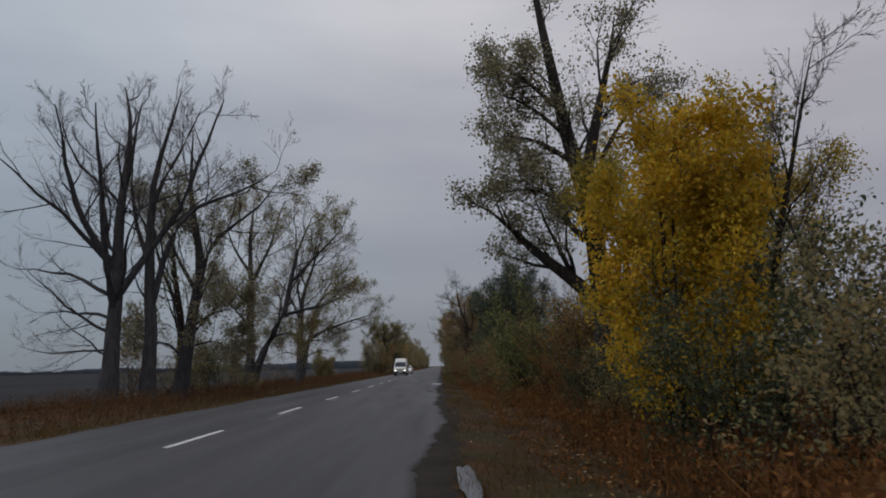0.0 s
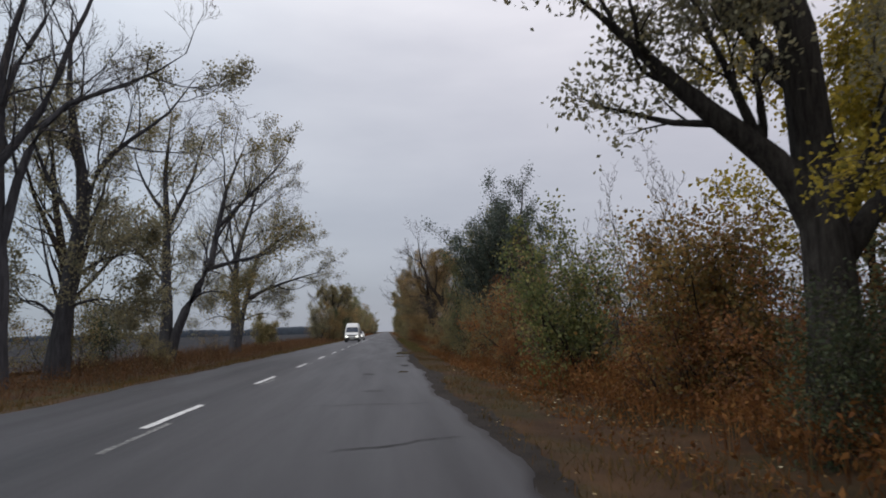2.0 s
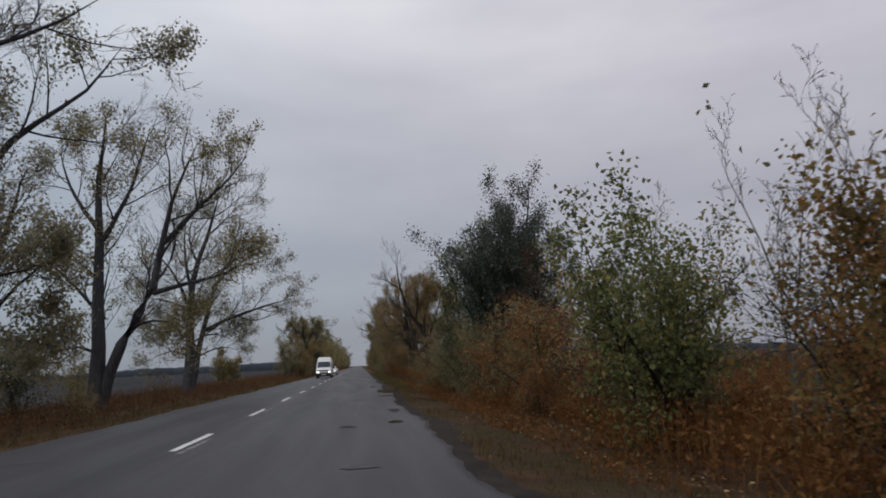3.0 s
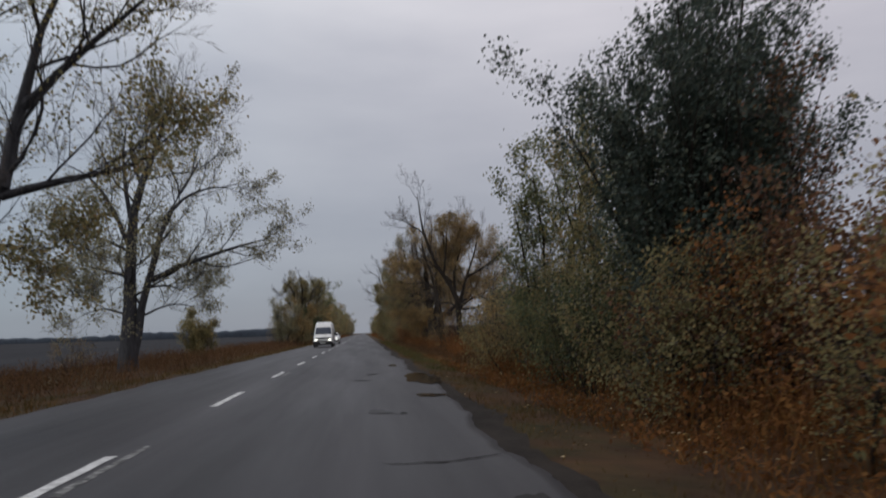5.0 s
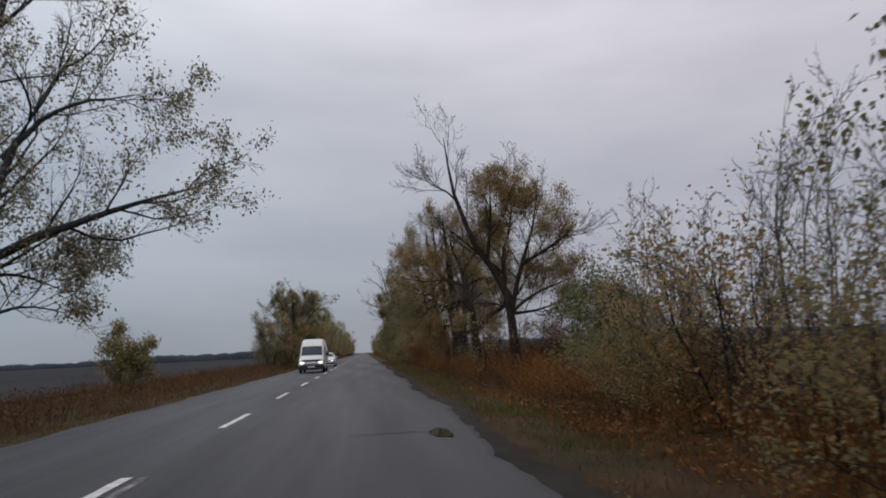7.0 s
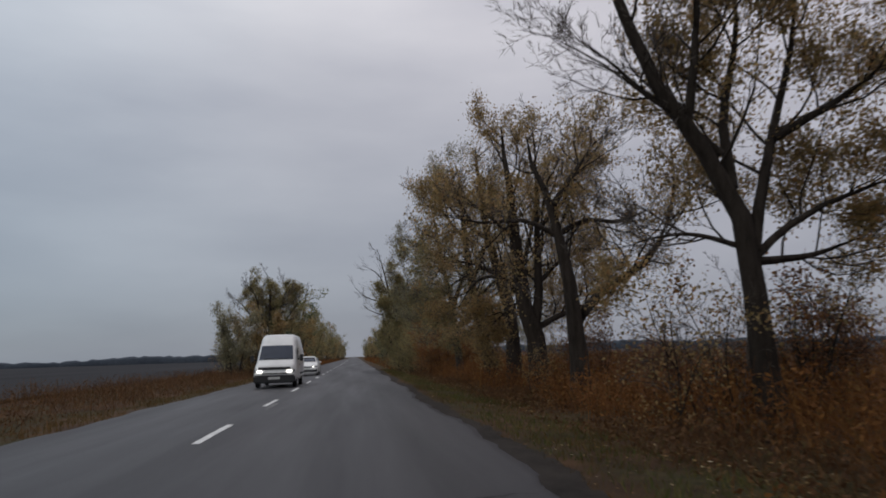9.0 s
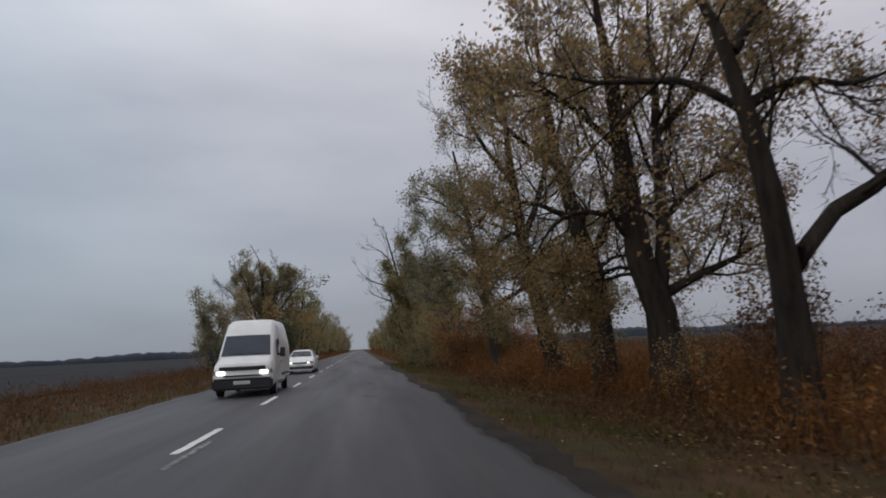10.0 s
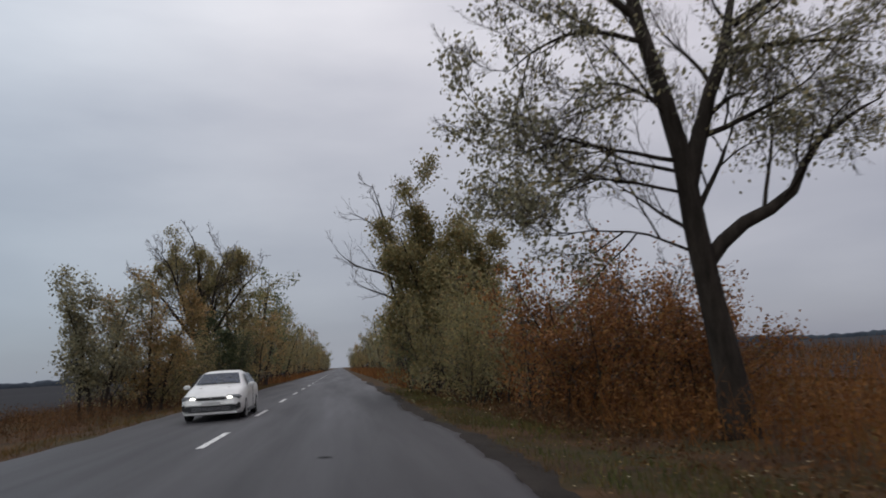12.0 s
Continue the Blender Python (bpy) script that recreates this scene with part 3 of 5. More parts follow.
put(tree(13, [(0, 0, (0.17, 0, 1), 16.5, 0.42)], (8, 6, 6, 4), LEAF_GREY, 6, 0.09, 0.7, reach=4.6, bald=14.0, first=0.15, ratio=0.32, twig_w=1.2, bark=BARK_GREY, spine=[(0, 0, -0.2), (0.1, 0, 0.8), (0.2, 0, 2.9), (0.7, 0, 5.2), (1.0, 0, 7.7), (0.6, 0, 10.2), (0.1, 0, 12.2), (0.2, 0, 16)],
         arms=[([(0.75, 0, 6), (1.3, 0, 8.7), (2.5, 0, 10.0), (4.2, 0.2, 11.2), (5.5, 0.2, 13)], 0.18), ([(0.1, 0, 2.4), (-0.9, 0, 3.4), (-2.3, 0.2, 3.1)], 0.09), ([(0.2, 0, 2.9), (1.6, 0, 3.4), (3.0, 0.3, 3.0)], 0.08), ([(0.4, 0, 4), (1.8, -0.3, 5), (3.4, -0.4, 5.2)], 0.1), ([(0.8, 0, 6.2), (-0.6, 0, 8.5), (-1.8, 0.2, 11.5)], 0.14)], label="half-bare roadside poplar with few grey-green leaves"), -12.9, 42.6, -0.3)
put(tree(14, [(0, 0, (-0.05, 0, 1), 15, 0.40)], (8, 6, 6, 4), LEAF_OLIVE, 5, 0.085, 0.62, reach=4.2, bald=15.0, first=0.15, ratio=0.36, twig_w=1.3, bark=BARK_GREY, spine=[(0, 0, -0.2), (0, 0, 0.9), (-0.1, 0, 4.9), (-0.2, 0, 8.4), (-0.3, 0, 11.9), (0, 0, 15)],
         arms=[([(0.15, 0, 0.2), (0.5, 0, 1.9), (1.6, 0, 4.2), (2.6, 0, 5.9), (2.9, 0, 8.3), (3.4, 0, 10.8), (4.6, 0, 13.5)], 0.33), ([(2.9, 0, 8.2), (4.6, 0, 10), (6.2, 0.2, 11.6), (7.2, 0.2, 13)], 0.15), ([(2.5, 0, 5.7), (4.4, 0, 6.2), (6.2, 0, 6.6), (7.4, 0, 7.6)], 0.14), ([(-0.1, 0, 2.8), (-1.2, 0, 3.3), (-2.4, 0.2, 2.7)], 0.08),
               ([(-0.2, 0, 9), (-1.6, 0, 11), (-2.4, 0.3, 13.5)], 0.13), ([(-0.2, 0, 8), (1.2, 0.3, 11), (2.2, 0.3, 14.6)], 0.16), ([(0.2, 0, 4.5), (-1.6, 0.3, 6.5), (-3.2, 0.3, 8)], 0.12), ([(1.5, 0, 4), (2.6, -0.2, 4.4), (4.0, -0.3, 4.0)], 0.08)], label="twin-trunk poplar thinning to olive autumn leaves"), -12.2, 55.6, -0.3)
put(tree(15, [(0, 0, (-0.02, 0, 1), 15, 0.42)], (7, 6, 6, 4), LEAF_GREY, 5, 0.082, 0.64, reach=5.2, bald=12.5, first=0.2, ratio=0.33, twig_w=1.3, bark=BARK_GREY, spine=[(0, 0, -0.2), (0, 0, 1.2), (0, 0, 4.4), (-0.1, 0, 7.1), (0.5, 0, 10.2), (1.4, 0, 12.7), (2.1, 0, 15.3)],
         arms=[([(0.2, 0, 0.6), (0.8, 0, 4.2), (1.3, 0, 6.0), (1.5, 0, 7.7), (2.5, 0, 9.3), (3.9, 0, 12.1)], 0.26), ([(1.1, 0, 4.8), (2.5, 0, 5.5), (4.4, 0, 6.2), (6.3, 0, 6.7), (7.8, 0, 7.1)], 0.17), ([(-0.1, 0, 6.8), (-1.7, 0, 10.2), (-3.6, 0, 11.3)], 0.14), ([(1.6, 0, 8.0), (3.1, 0, 9.7), (5.8, 0, 10.0)], 0.11),
               ([(0.7, 0, 2.9), (2.3, 0, 3.6), (3.6, 0.2, 3.2)], 0.07), ([(-0.1, 0, 5.0), (-1.4, 0, 5.4), (-2.9, 0.2, 5.8)], 0.09), ([(-0.2, 0, 3.0), (-1.4, 0.2, 3.4), (-2.6, 0.2, 3.0)], 0.07), ([(0, 0, 8), (-0.6, 0.2, 11), (-0.4, 0.2, 14)], 0.14), ([(0.5, 0, 10.0), (-0.3, 0.2, 12), (0.2, 0.3, 14.2)], 0.1), ([(1.1, 0, 12.0), (2.4, 0, 13.2), (3.6, 0.1, 14.6)], 0.08), ([(0, 0, 4.4), (0.6, -1.4, 5.4), (1.0, -3.0, 5.2)], 0.08), ([(-0.1, 0, 6.4), (-1.6, -0.6, 7.2), (-3.4, -0.8, 7.4)], 0.09), ([(0.9, 0, 4.4), (1.8, 0.9, 4.6), (3.0, 1.8, 4.0)], 0.07)], label="spreading poplar with sparse grey-green leaves and a long low limb"), -12.2, 75.0, -0.3)
put(tree(16, [(0, 0, Z, 3.9, 0.06), (0.2, 0, (0.2, 0, 1), 3, 0.04), (-0.2, 0.1, (-0.2, 0, 1), 2.8, 0.04)], (12, 5, 4, 3), LEAF_OLIVE, 5, 0.09, 0.9, first=0.06, ratio=0.34, label="small bushy sapling with olive leaves", name="sapling"), -12.9, 94.2, -0.3, s=0.95)
put(tree(17, [(0, 0, (0.1, 0, 1), 12.5, 0.36)], (7, 6, 5, 4), LEAF_GREY, 4, 0.1, 0.45, leaders=2, first=0.2, ratio=0.42, twig_w=1.5, label="half-bare roadside poplar with few grey-green leaves"), -15.5, 49.0, -0.3)

# ---- roadside trees, right ----
put(tree(21, [(0, 0, (-0.05, 0.02, 1), 13, 0.37)], (8, 6, 5, 4), LEAF_GREY, 6, 0.06, 0.62, bark=BARK_BROWN, reach=2.0, first=0.36, ratio=0.26, twig_w=0.6, keep=0.25, spine=[(0, 0, -0.2), (0, 0, 1.4), (0, 0, 2.8), (-0.1, 0, 4.4), (-0.15, 0, 5.6), (-0.55, 0, 7.3), (-0.9, 0.1, 8.9), (-1.5, 0.2, 12.5)],
         arms=[([(-0.1, 0, 2.9), (-0.45, 0, 3.6), (-0.9, 0, 4.0), (-1.6, 0, 4.5), (-2.4, 0, 5.3), (-3.2, 0, 6.0)], 0.24), ([(-0.3, 0, 6.6), (0, 0, 8.2), (0.4, 0.1, 9.5), (0.9, 0.2, 11.8)], 0.2), ([(0.1, 0, 2.2), (0.6, 0, 2.9), (0.95, 0, 3.2), (1.8, 0, 4.2), (2.6, 0.2, 6)], 0.19), ([(0.1, 0, 2.9), (0.6, 0, 3.6), (1.1, 0.1, 4.2), (1.9, 0.2, 6)], 0.12),
               ([(-0.4, 0, 5.0), (-0.9, 0.1, 5.6), (-1.4, 0.2, 6.8)], 0.1), ([(-0.2, 0, 5.6), (-1.3, 0, 6.4), (-2.3, 0.1, 6.6), (-2.9, 0.1, 6.3)], 0.09), ([(-0.5, 0, 7.2), (-1.6, 0.1, 8.0), (-2.7, 0.2, 8.2)], 0.1), ([(-0.9, 0, 8.8), (-1.9, 0, 9.8), (-2.7, 0, 10.3)], 0.09), ([(-0.8, 0, 4.0), (-1.3, -0.2, 5.0), (-1.8, -0.2, 6.2)], 0.08), ([(-0.7, 0.1, 8.0), (-1.7, -0.1, 8.9), (-2.8, -0.1, 9.4)], 0.08), ([(0.2, 0, 7.4), (0.9, 0.3, 8.6), (1.9, 0.4, 9.6)], 0.08)],
         label="large old poplar with dark trunk and grey-green leaves"), 6.75, 20.1, -0.25)
put(tree(22, [(0, 0, (-0.03, 0, 1), 6.0, 0.09), (0.6, 0.3, (0.08, 0, 1), 5.8, 0.08), (-0.4, 0.2, (-0.10, 0, 1), 4.6, 0.07), (0.5, -0.5, (0.08, -0.1, 1), 5.6, 0.07), (-0.2, -0.5, (-0.05, -0.1, 1), 5.1, 0.06)], (14, 6, 4, 3), LEAF_YELLOW, 8, 0.058, 0.95, first=0.1, ratio=0.26, up=0.06, label="young maple in bright yellow autumn leaf"), 6.25, 12.6, -0.25)
put(tree(46, [(0, 0, (0, 0, 1), 7.6, 0.11), (0.7, 0.2, (0.2, 0, 1), 7.0, 0.09), (-0.3, 0.2, (-0.06, 0, 1), 6.4, 0.08), (1.3, -0.3, (0.3, 0, 1), 6.4, 0.08)], (12, 6, 5, 3), LEAF_GOLD, 7, 0.055, 0.8, first=0.42, ratio=0.28, up=0.05, label="young maple with olive-yellow autumn leaves"), 7.5, 16.8, -0.25)
put(tree(49, [(0, 0, Z, 8.6, 0.12), (0.6, 0.2, (0.14, 0, 1), 8.0, 0.09), (-0.3, 0.2, (-0.05, 0, 1), 7.0, 0.08)], (14, 6, 5, 3), LEAF_GOLD, 7, 0.075, 0.9, first=0.3, ratio=0.3, up=0.07, label="young tree with olive-yellow leaves behind the poplar"), 9.5, 22.6, -0.25)
put(tree(25, [(0, 0, (0.05, 0, 1), 7.6, 0.10)], (16, 6, 5, 3), leaves=0, first=0.15, ratio=0.3, angle=38, label="slender leafless young tree at the field edge"), 8.0, 12.6, -0.25)
put(tree(26, [(0, 0, Z, 6.3, 0.09), (0.4, 0, (0.25, 0, 1), 5.6, 0.07), (-0.3, 0.2, (-0.2, 0.1, 1), 5.2, 0.06)], (11, 6, 5, 3), LEAF_GREEN, 3, 0.08, 0.5, first=0.2, ratio=0.35, label="young tree with thin green-brown leaves"), 10.2, 14.6, -0.25)
put(tree(27, [(0, 0, Z, 7.0, 0.1), (0.6, 0, (0.25, 0, 1), 6, 0.08)], (11, 6, 5, 3), LEAF_GREY, 4, 0.08, 0.6, first=0.15, ratio=0.35, label="young tree with thin grey-green leaves"), 10.5, 19.5, -0.25)
fan = np.random.default_rng(23)
stems = [(0.1, 0, (0.03, 0, 1), 9.4, 0.12)]
for i in range(46):
    a, lean = i * 2.4, 0.02 + 0.26 * (i / 45) ** 0.75
    stems.append((math.cos(a) * lean * 2.2, math.sin(a) * lean * 2.2, (math.cos(a) * lean, math.sin(a) * lean, 1), (9.7 - 15.0 * lean) * fan.uniform(0.88, 1.05), 0.05))
put(tree(23, stems, (11, 4, 3, 3), LEAF_DARK, 5, 0.062, 0.93, first=0.06, ratio=0.18, angle=32, up=0.14, wander=0.12, thin=True, brush=26, label="dense dark blue-green oleaster with upswept branches"), 7.0, 48.2, -0.25)
stems = [(fan.normal(0, 0.3), fan.normal(0, 0.3), (fan.normal(0, 0.2), fan.normal(0, 0.2), 1), fan.uniform(2.6, 4.4), 0.045) for i in range(8)]
put(tree(47, stems, (9, 5, 4, 3), LEAF_FRESH, 3, 0.07, 0.75, first=0.08, ratio=0.34, angle=48, up=0.08, label="small bushy tree with yellow-green leaves"), 6.1, 30.2, -0.25)
put(tree(48, [(0, 0, Z, 6.0, 0.06), (0.4, 0.1, (0.16, 0, 1), 5.6, 0.05), (-0.4, 0.1, (-0.14, 0, 1), 5.2, 0.05), (0.7, -0.2, (0.3, 0, 1), 5.0, 0.04)], (12, 5, 4, 3), LEAF_RUSSET, 3, 0.06, 0.5, first=0.2, ratio=0.3, angle=38, up=0.08, label="thin young tree with red-brown leaves and bare twigs"), 8.2, 46.0, -0.25)
POP = "young poplar with grey-green leaves in a roadside thicket"
put(tree(24, [(0, 0, Z, 7.0, 0.08), (0.5, 0.4, (0.08, 0, 1), 6.6, 0.07), (-0.6, 0.3, (-0.08, 0, 1), 6.0, 0.07)], (15, 5, 4, 3), LEAF_GREEN, 5, 0.07, 0.7, first=0.12, ratio=0.24, angle=40, up=0.12, label=POP), 6.3, 57.6, -0.25)
put(tree(28, [(0, 0, Z, 9.2, 0.09), (0.7, -0.3, (0.1, 0, 1), 8.2, 0.08)], (15, 6, 4, 3), LEAF_GREEN, 5, 0.07, 0.7, first=0.12, ratio=0.25, angle=40, up=0.12, label=POP), 7.3, 58.6, -0.25)
put(tree(29, [(0, 0, Z, 8.4, 0.08), (0.6, -0.3, (0.12, 0, 1), 7.6, 0.07)], (14, 6, 4, 3), LEAF_OLIVE, 5, 0.07, 0.7, first=0.12, ratio=0.26, angle=40, up=0.12, label="young poplar turning yellow-olive in a thicket"), 8.9, 60.5, -0.25)
put(tree(30, [(0, 0, (0.04, 0, 1), 7.6, 0.09), (0.6, 0.3, (0.14, 0, 1), 7.0, 0.08), (-0.5, -0.2, (-0.1, 0, 1), 7.2, 0.07)], (14, 6, 4, 3), LEAF_OLIVE, 5, 0.075, 0.65, first=0.12, ratio=0.27, angle=42, up=0.1, label="young poplar turning yellow-olive in a thicket"), 8.4, 55.6, -0.25)
TAN = "tall roadside poplar with thinning tan and olive leaves"
put(tree(31, [(0, 0, (-0.1, 0, 1), 9.2, 0.24)], (9, 6, 6, 4), LEAF_TAN, 10, 0.052, 0.76, reach=3.0, bald=9.6, core=3.0, snag=-1.4, first=0.3, ratio=0.3, angle=50, up=0.13, spine=[(0, 0, -0.2), (-0.1, 0, 0.8), (-0.2, 0, 2.0), (-0.2, 0, 3.3), (-0.45, 0, 4.3), (-1.0, 0, 5.0), (-1.45, 0, 5.8), (-2.0, 0, 6.7), (-2.5, 0, 8.4), (-2.8, 0.1, 10.0), (-2.9, 0.1, 11.2)],
         arms=[([(-0.15, 0, 3.2), (0.2, 0, 4.7), (0.6, 0.1, 5.7), (1.2, 0.2, 7.4), (1.4, 0.3, 9)], 0.12), ([(-0.1, 0, 3.1), (0.6, 0, 3.7), (1.5, -0.1, 4.1), (3.0, -0.2, 4.6)], 0.08), ([(-0.45, 0, 4.3), (-0.45, 0.2, 5.7), (0.1, 0.3, 7.0), (0.2, 0.4, 9.2)], 0.11), ([(-0.1, 0, 3.0), (1.1, 0.2, 3.1), (2.3, 0.4, 3.5)], 0.08), ([(-0.6, 0, 4.9), (-1.7, 0.1, 5.9), (-2.9, 0.1, 7.0)], 0.09), ([(-2.45, 0, 8.2), (-2.9, 0, 8.7), (-3.5, 0, 8.9), (-4.0, 0, 9.5)], 0.05),
               ([(-1.2, 0, 5.4), (-1.0, -0.3, 7), (-0.9, -0.4, 9)], 0.1), ([(0.4, 0, 5.2), (1.9, -0.3, 6), (3.0, -0.4, 7)], 0.09), ([(-0.2, 0, 3.2), (-1.2, 0.3, 3.6), (-2.2, 0.4, 3.4)], 0.06)], label="roadside poplar with a round crown of tan leaves"), 7.0, 84.3, -0.25)
put(tree(33, [(0, 0, (-0.06, 0, 1), 7.6, 0.32)], (9, 7, 7, 5), LEAF_TAN, 3, 0.058, 0.55, reach=3.4, keep=0.06, first=0.4, ratio=0.32, angle=55, spine=[(0, 0, -0.2), (-0.1, 0, 1.6), (-0.2, 0, 2.9), (-0.4, 0, 4.6), (-0.7, 0, 6.2), (-1.2, 0.1, 7.2), (-1.3, 0.1, 8.2)],
         arms=[([(-0.1, 0, 2.0), (0.4, 0, 3.2), (1.6, 0, 3.7), (2.7, 0, 4.6), (3.4, 0, 6.4), (3.3, 0, 8)], 0.17), ([(-0.45, 0, 5.1), (0.5, 0, 5.6), (1.4, 0.1, 5.4), (2.6, 0.2, 5.9)], 0.1), ([(-0.5, 0, 5.0), (-1.5, 0, 5.6), (-2.7, -0.1, 5.4), (-4.2, -0.1, 5.7)], 0.09), ([(-0.6, 0, 6.0), (0.2, 0, 7.1), (1.0, 0.1, 8.2)], 0.11)], label="old poplar, mostly bare, with stout crooked limbs"), 6.65, 93.8, -0.25)
put(tree(34, [(0, 0, (-0.11, 0, 1), 10.0, 0.40)], (10, 6, 6, 4), LEAF_TAN, 7, 0.054, 0.67, reach=3.0, first=0.36, ratio=0.3, spine=[(0, 0, -0.2), (0, 0, 1.1), (-0.1, 0, 2.3), (-0.45, 0, 3.1), (-0.5, 0, 4.4), (-0.6, 0, 5.7), (-0.75, 0, 7.2), (-1.0, 0, 10)],
         arms=[([(-0.1, 0, 2.2), (0.1, 0, 3.4), (0.15, 0, 5), (0.25, 0, 7), (0.3, 0.1, 9.5)], 0.2), ([(0, 0, 2.4), (0.8, 0, 2.8), (1.6, 0.1, 3.1), (2.8, 0.2, 3.6)], 0.13), ([(-0.5, 0, 4), (-1.4, 0.2, 4.4), (-2.2, 0.3, 4.2), (-2.8, 0.3, 3.2)], 0.09), ([(0.1, 0, 4), (1.2, 0.2, 5), (2.4, 0.3, 5.4)], 0.1), ([(-0.6, 0, 5.6), (-1.8, 0, 6.8), (-3.0, 0.1, 7.6)], 0.1), ([(0.2, 0, 6), (1.4, -0.2, 7.2), (2.0, -0.2, 8.8)], 0.1), ([(-0.3, 0, 2.9), (-0.9, 0.4, 3.2), (-1.7, 0.7, 2.4)], 0.06)], label=TAN), 6.5, 98.4, -0.25)
put(tree(35, [(0, 0, (-0.12, 0, 1), 10.6, 0.35)], (9, 6, 6, 4), LEAF_TAN, 5, 0.052, 0.64, reach=3.0, first=0.36, ratio=0.3, spine=[(0, 0, -0.2), (-0.1, 0, 1.2), (-0.15, 0, 2.7), (-0.35, 0, 3.8), (-0.7, 0, 5.2), (-1.1, 0, 6.5), (-1.2, 0, 7.9), (-1.4, 0, 10.4)],
         arms=[([(-0.2, 0, 3.2), (-0.9, 0.4, 3.2), (-1.6, 0.7, 2.2)], 0.07), ([(-0.2, 0, 3.0), (0.8, -0.2, 3.4), (1.7, -0.3, 2.6)], 0.07), ([(-0.3, 0, 3.6), (0.4, 0, 5), (1.0, 0.1, 7), (1.3, 0.1, 9.2)], 0.15), ([(-0.6, 0, 4.8), (-1.8, 0, 5.4), (-3.0, 0.1, 5.4)], 0.1), ([(-1.0, 0, 6.3), (-2.4, 0, 7.4), (-3.2, 0, 8.6)], 0.1), ([(-0.2, 0, 3.4), (0.9, 0.6, 4), (2.0, 0.9, 3.4)], 0.07), ([(0.3, 0, 4.8), (1.8, 0, 5.4), (3.0, 0.1, 5.2)], 0.09)], label=TAN), 6.65, 102.6, -0.25)
put(tree(36, [(0, 0, (-0.12, 0, 1), 11.0, 0.34)], (9, 6, 6, 4), LEAF_OLIVE, 5, 0.052, 0.64, reach=3.0, first=0.36, ratio=0.3, spine=[(0.1, 0, -0.2), (0, 0, 1.0), (-0.35, 0, 2.2), (-0.7, 0, 3.8), (-0.9, 0, 5.8), (-1.1, 0, 7.9), (-1.3, 0, 10.8)],
         arms=[([(-0.45, 0, 2.8), (0.4, 0.1, 3.4), (1.3, 0.2, 2.4)], 0.07), ([(-0.6, 0, 3.3), (-1.3, -0.2, 3.3), (-1.7, -0.3, 2.2)], 0.06), ([(-0.7, 0, 4), (0.4, 0.2, 5.2), (1.8, 0.3, 5.6)], 0.1), ([(-0.8, 0, 5), (0, 0, 7), (0.6, 0, 9.4)], 0.14), ([(-0.9, 0, 5.6), (-2.2, 0, 6.4), (-3.2, 0.1, 6.4)], 0.1), ([(-1.0, 0, 7), (-2.2, 0, 8.6), (-2.8, 0, 10)], 0.1), ([(-0.5, 0, 3), (0.2, 0.9, 3.4), (1.0, 1.6, 2.8)], 0.06), ([(-0.6, 0, 3.6), (0.9, -0.6, 4), (2.2, -0.8, 3.4)], 0.07), ([(-1.0, 0, 6.6), (-2.0, 0.3, 6.2), (-2.8, 0.5, 5.0)], 0.08), ([(-0.9, 0, 5.4), (-1.8, 0.5, 5.0), (-2.6, 0.8, 3.8)], 0.07)], label=TAN), 6.5, 107.6, -0.25)
put(tree(37, [(0, 0, (-0.08, 0, 1), 11.0, 0.26)], (7, 7, 7, 5), LEAF_GREY, 3, 0.064, 0.48, reach=2.6, first=0.3, ratio=0.3, twig_w=0.8, keep=0.2, spine=[(0.1, 0, -0.2), (0, 0, 0.8), (-0.15, 0, 2.1), (-0.25, 0, 3.1), (-0.4, 0, 4.7), (-0.65, 0, 6.2), (-1.0, 0, 7.5), (-1.3, 0.1, 9.5), (-1.5, 0.2, 11.2)],
         arms=[([(-0.35, 0, 4.4), (0, 0, 5.4), (0.4, 0, 6.4), (0.9, 0.1, 7.5), (1.4, 0.2, 9.4)], 0.18), ([(-0.25, 0, 2.9), (0.5, 0, 3.7), (1.5, 0, 4.0), (1.8, 0, 4.6), (2.2, 0, 5.1), (2.9, 0, 5.6), (3.8, 0.1, 6.0)], 0.15), ([(-0.35, 0, 4.2), (-2.0, 0, 4.6), (-3.4, 0.1, 4.4)], 0.035), ([(-0.45, 0, 4.8), (-2.3, 0.1, 5.2), (-3.4, 0.1, 5.6), (-4.1, 0.2, 5.7)], 0.045),
               ([(-0.8, 0, 7.0), (-2.0, 0, 7.3), (-2.9, 0, 6.9), (-3.5, 0, 6.4)], 0.06), ([(-0.6, 0, 5.8), (-1.6, -0.1, 6.3), (-2.5, -0.2, 6.0)], 0.045), ([(-0.25, 0, 3.1), (-1.4, 0.2, 3.7), (-3.1, 0.3, 3.6)], 0.03), ([(-1.0, 0, 7.5), (-2.2, 0.1, 8.6), (-3.4, 0.1, 9)], 0.09), ([(0.6, 0, 6.8), (2.0, -0.2, 7.0), (3.6, -0.3, 6.9)], 0.07), ([(0.9, 0, 7.4), (2.4, 0.2, 8.4), (3.4, 0.2, 9.2)], 0.08), ([(-0.3, 0, 3.8), (0.4, 0.2, 4.8), (1.1, 0.3, 6.2)], 0.06), ([(-0.1, 0, 5.2), (1.0, -0.2, 5.6), (2.2, -0.3, 6.3)], 0.06)],
         label="roadside poplar with thin spreading twigs and scattered grey leaves"), 6.5, 118.5, -0.25)
stems = [(0, 0, Z, 10.8, 0.24)]
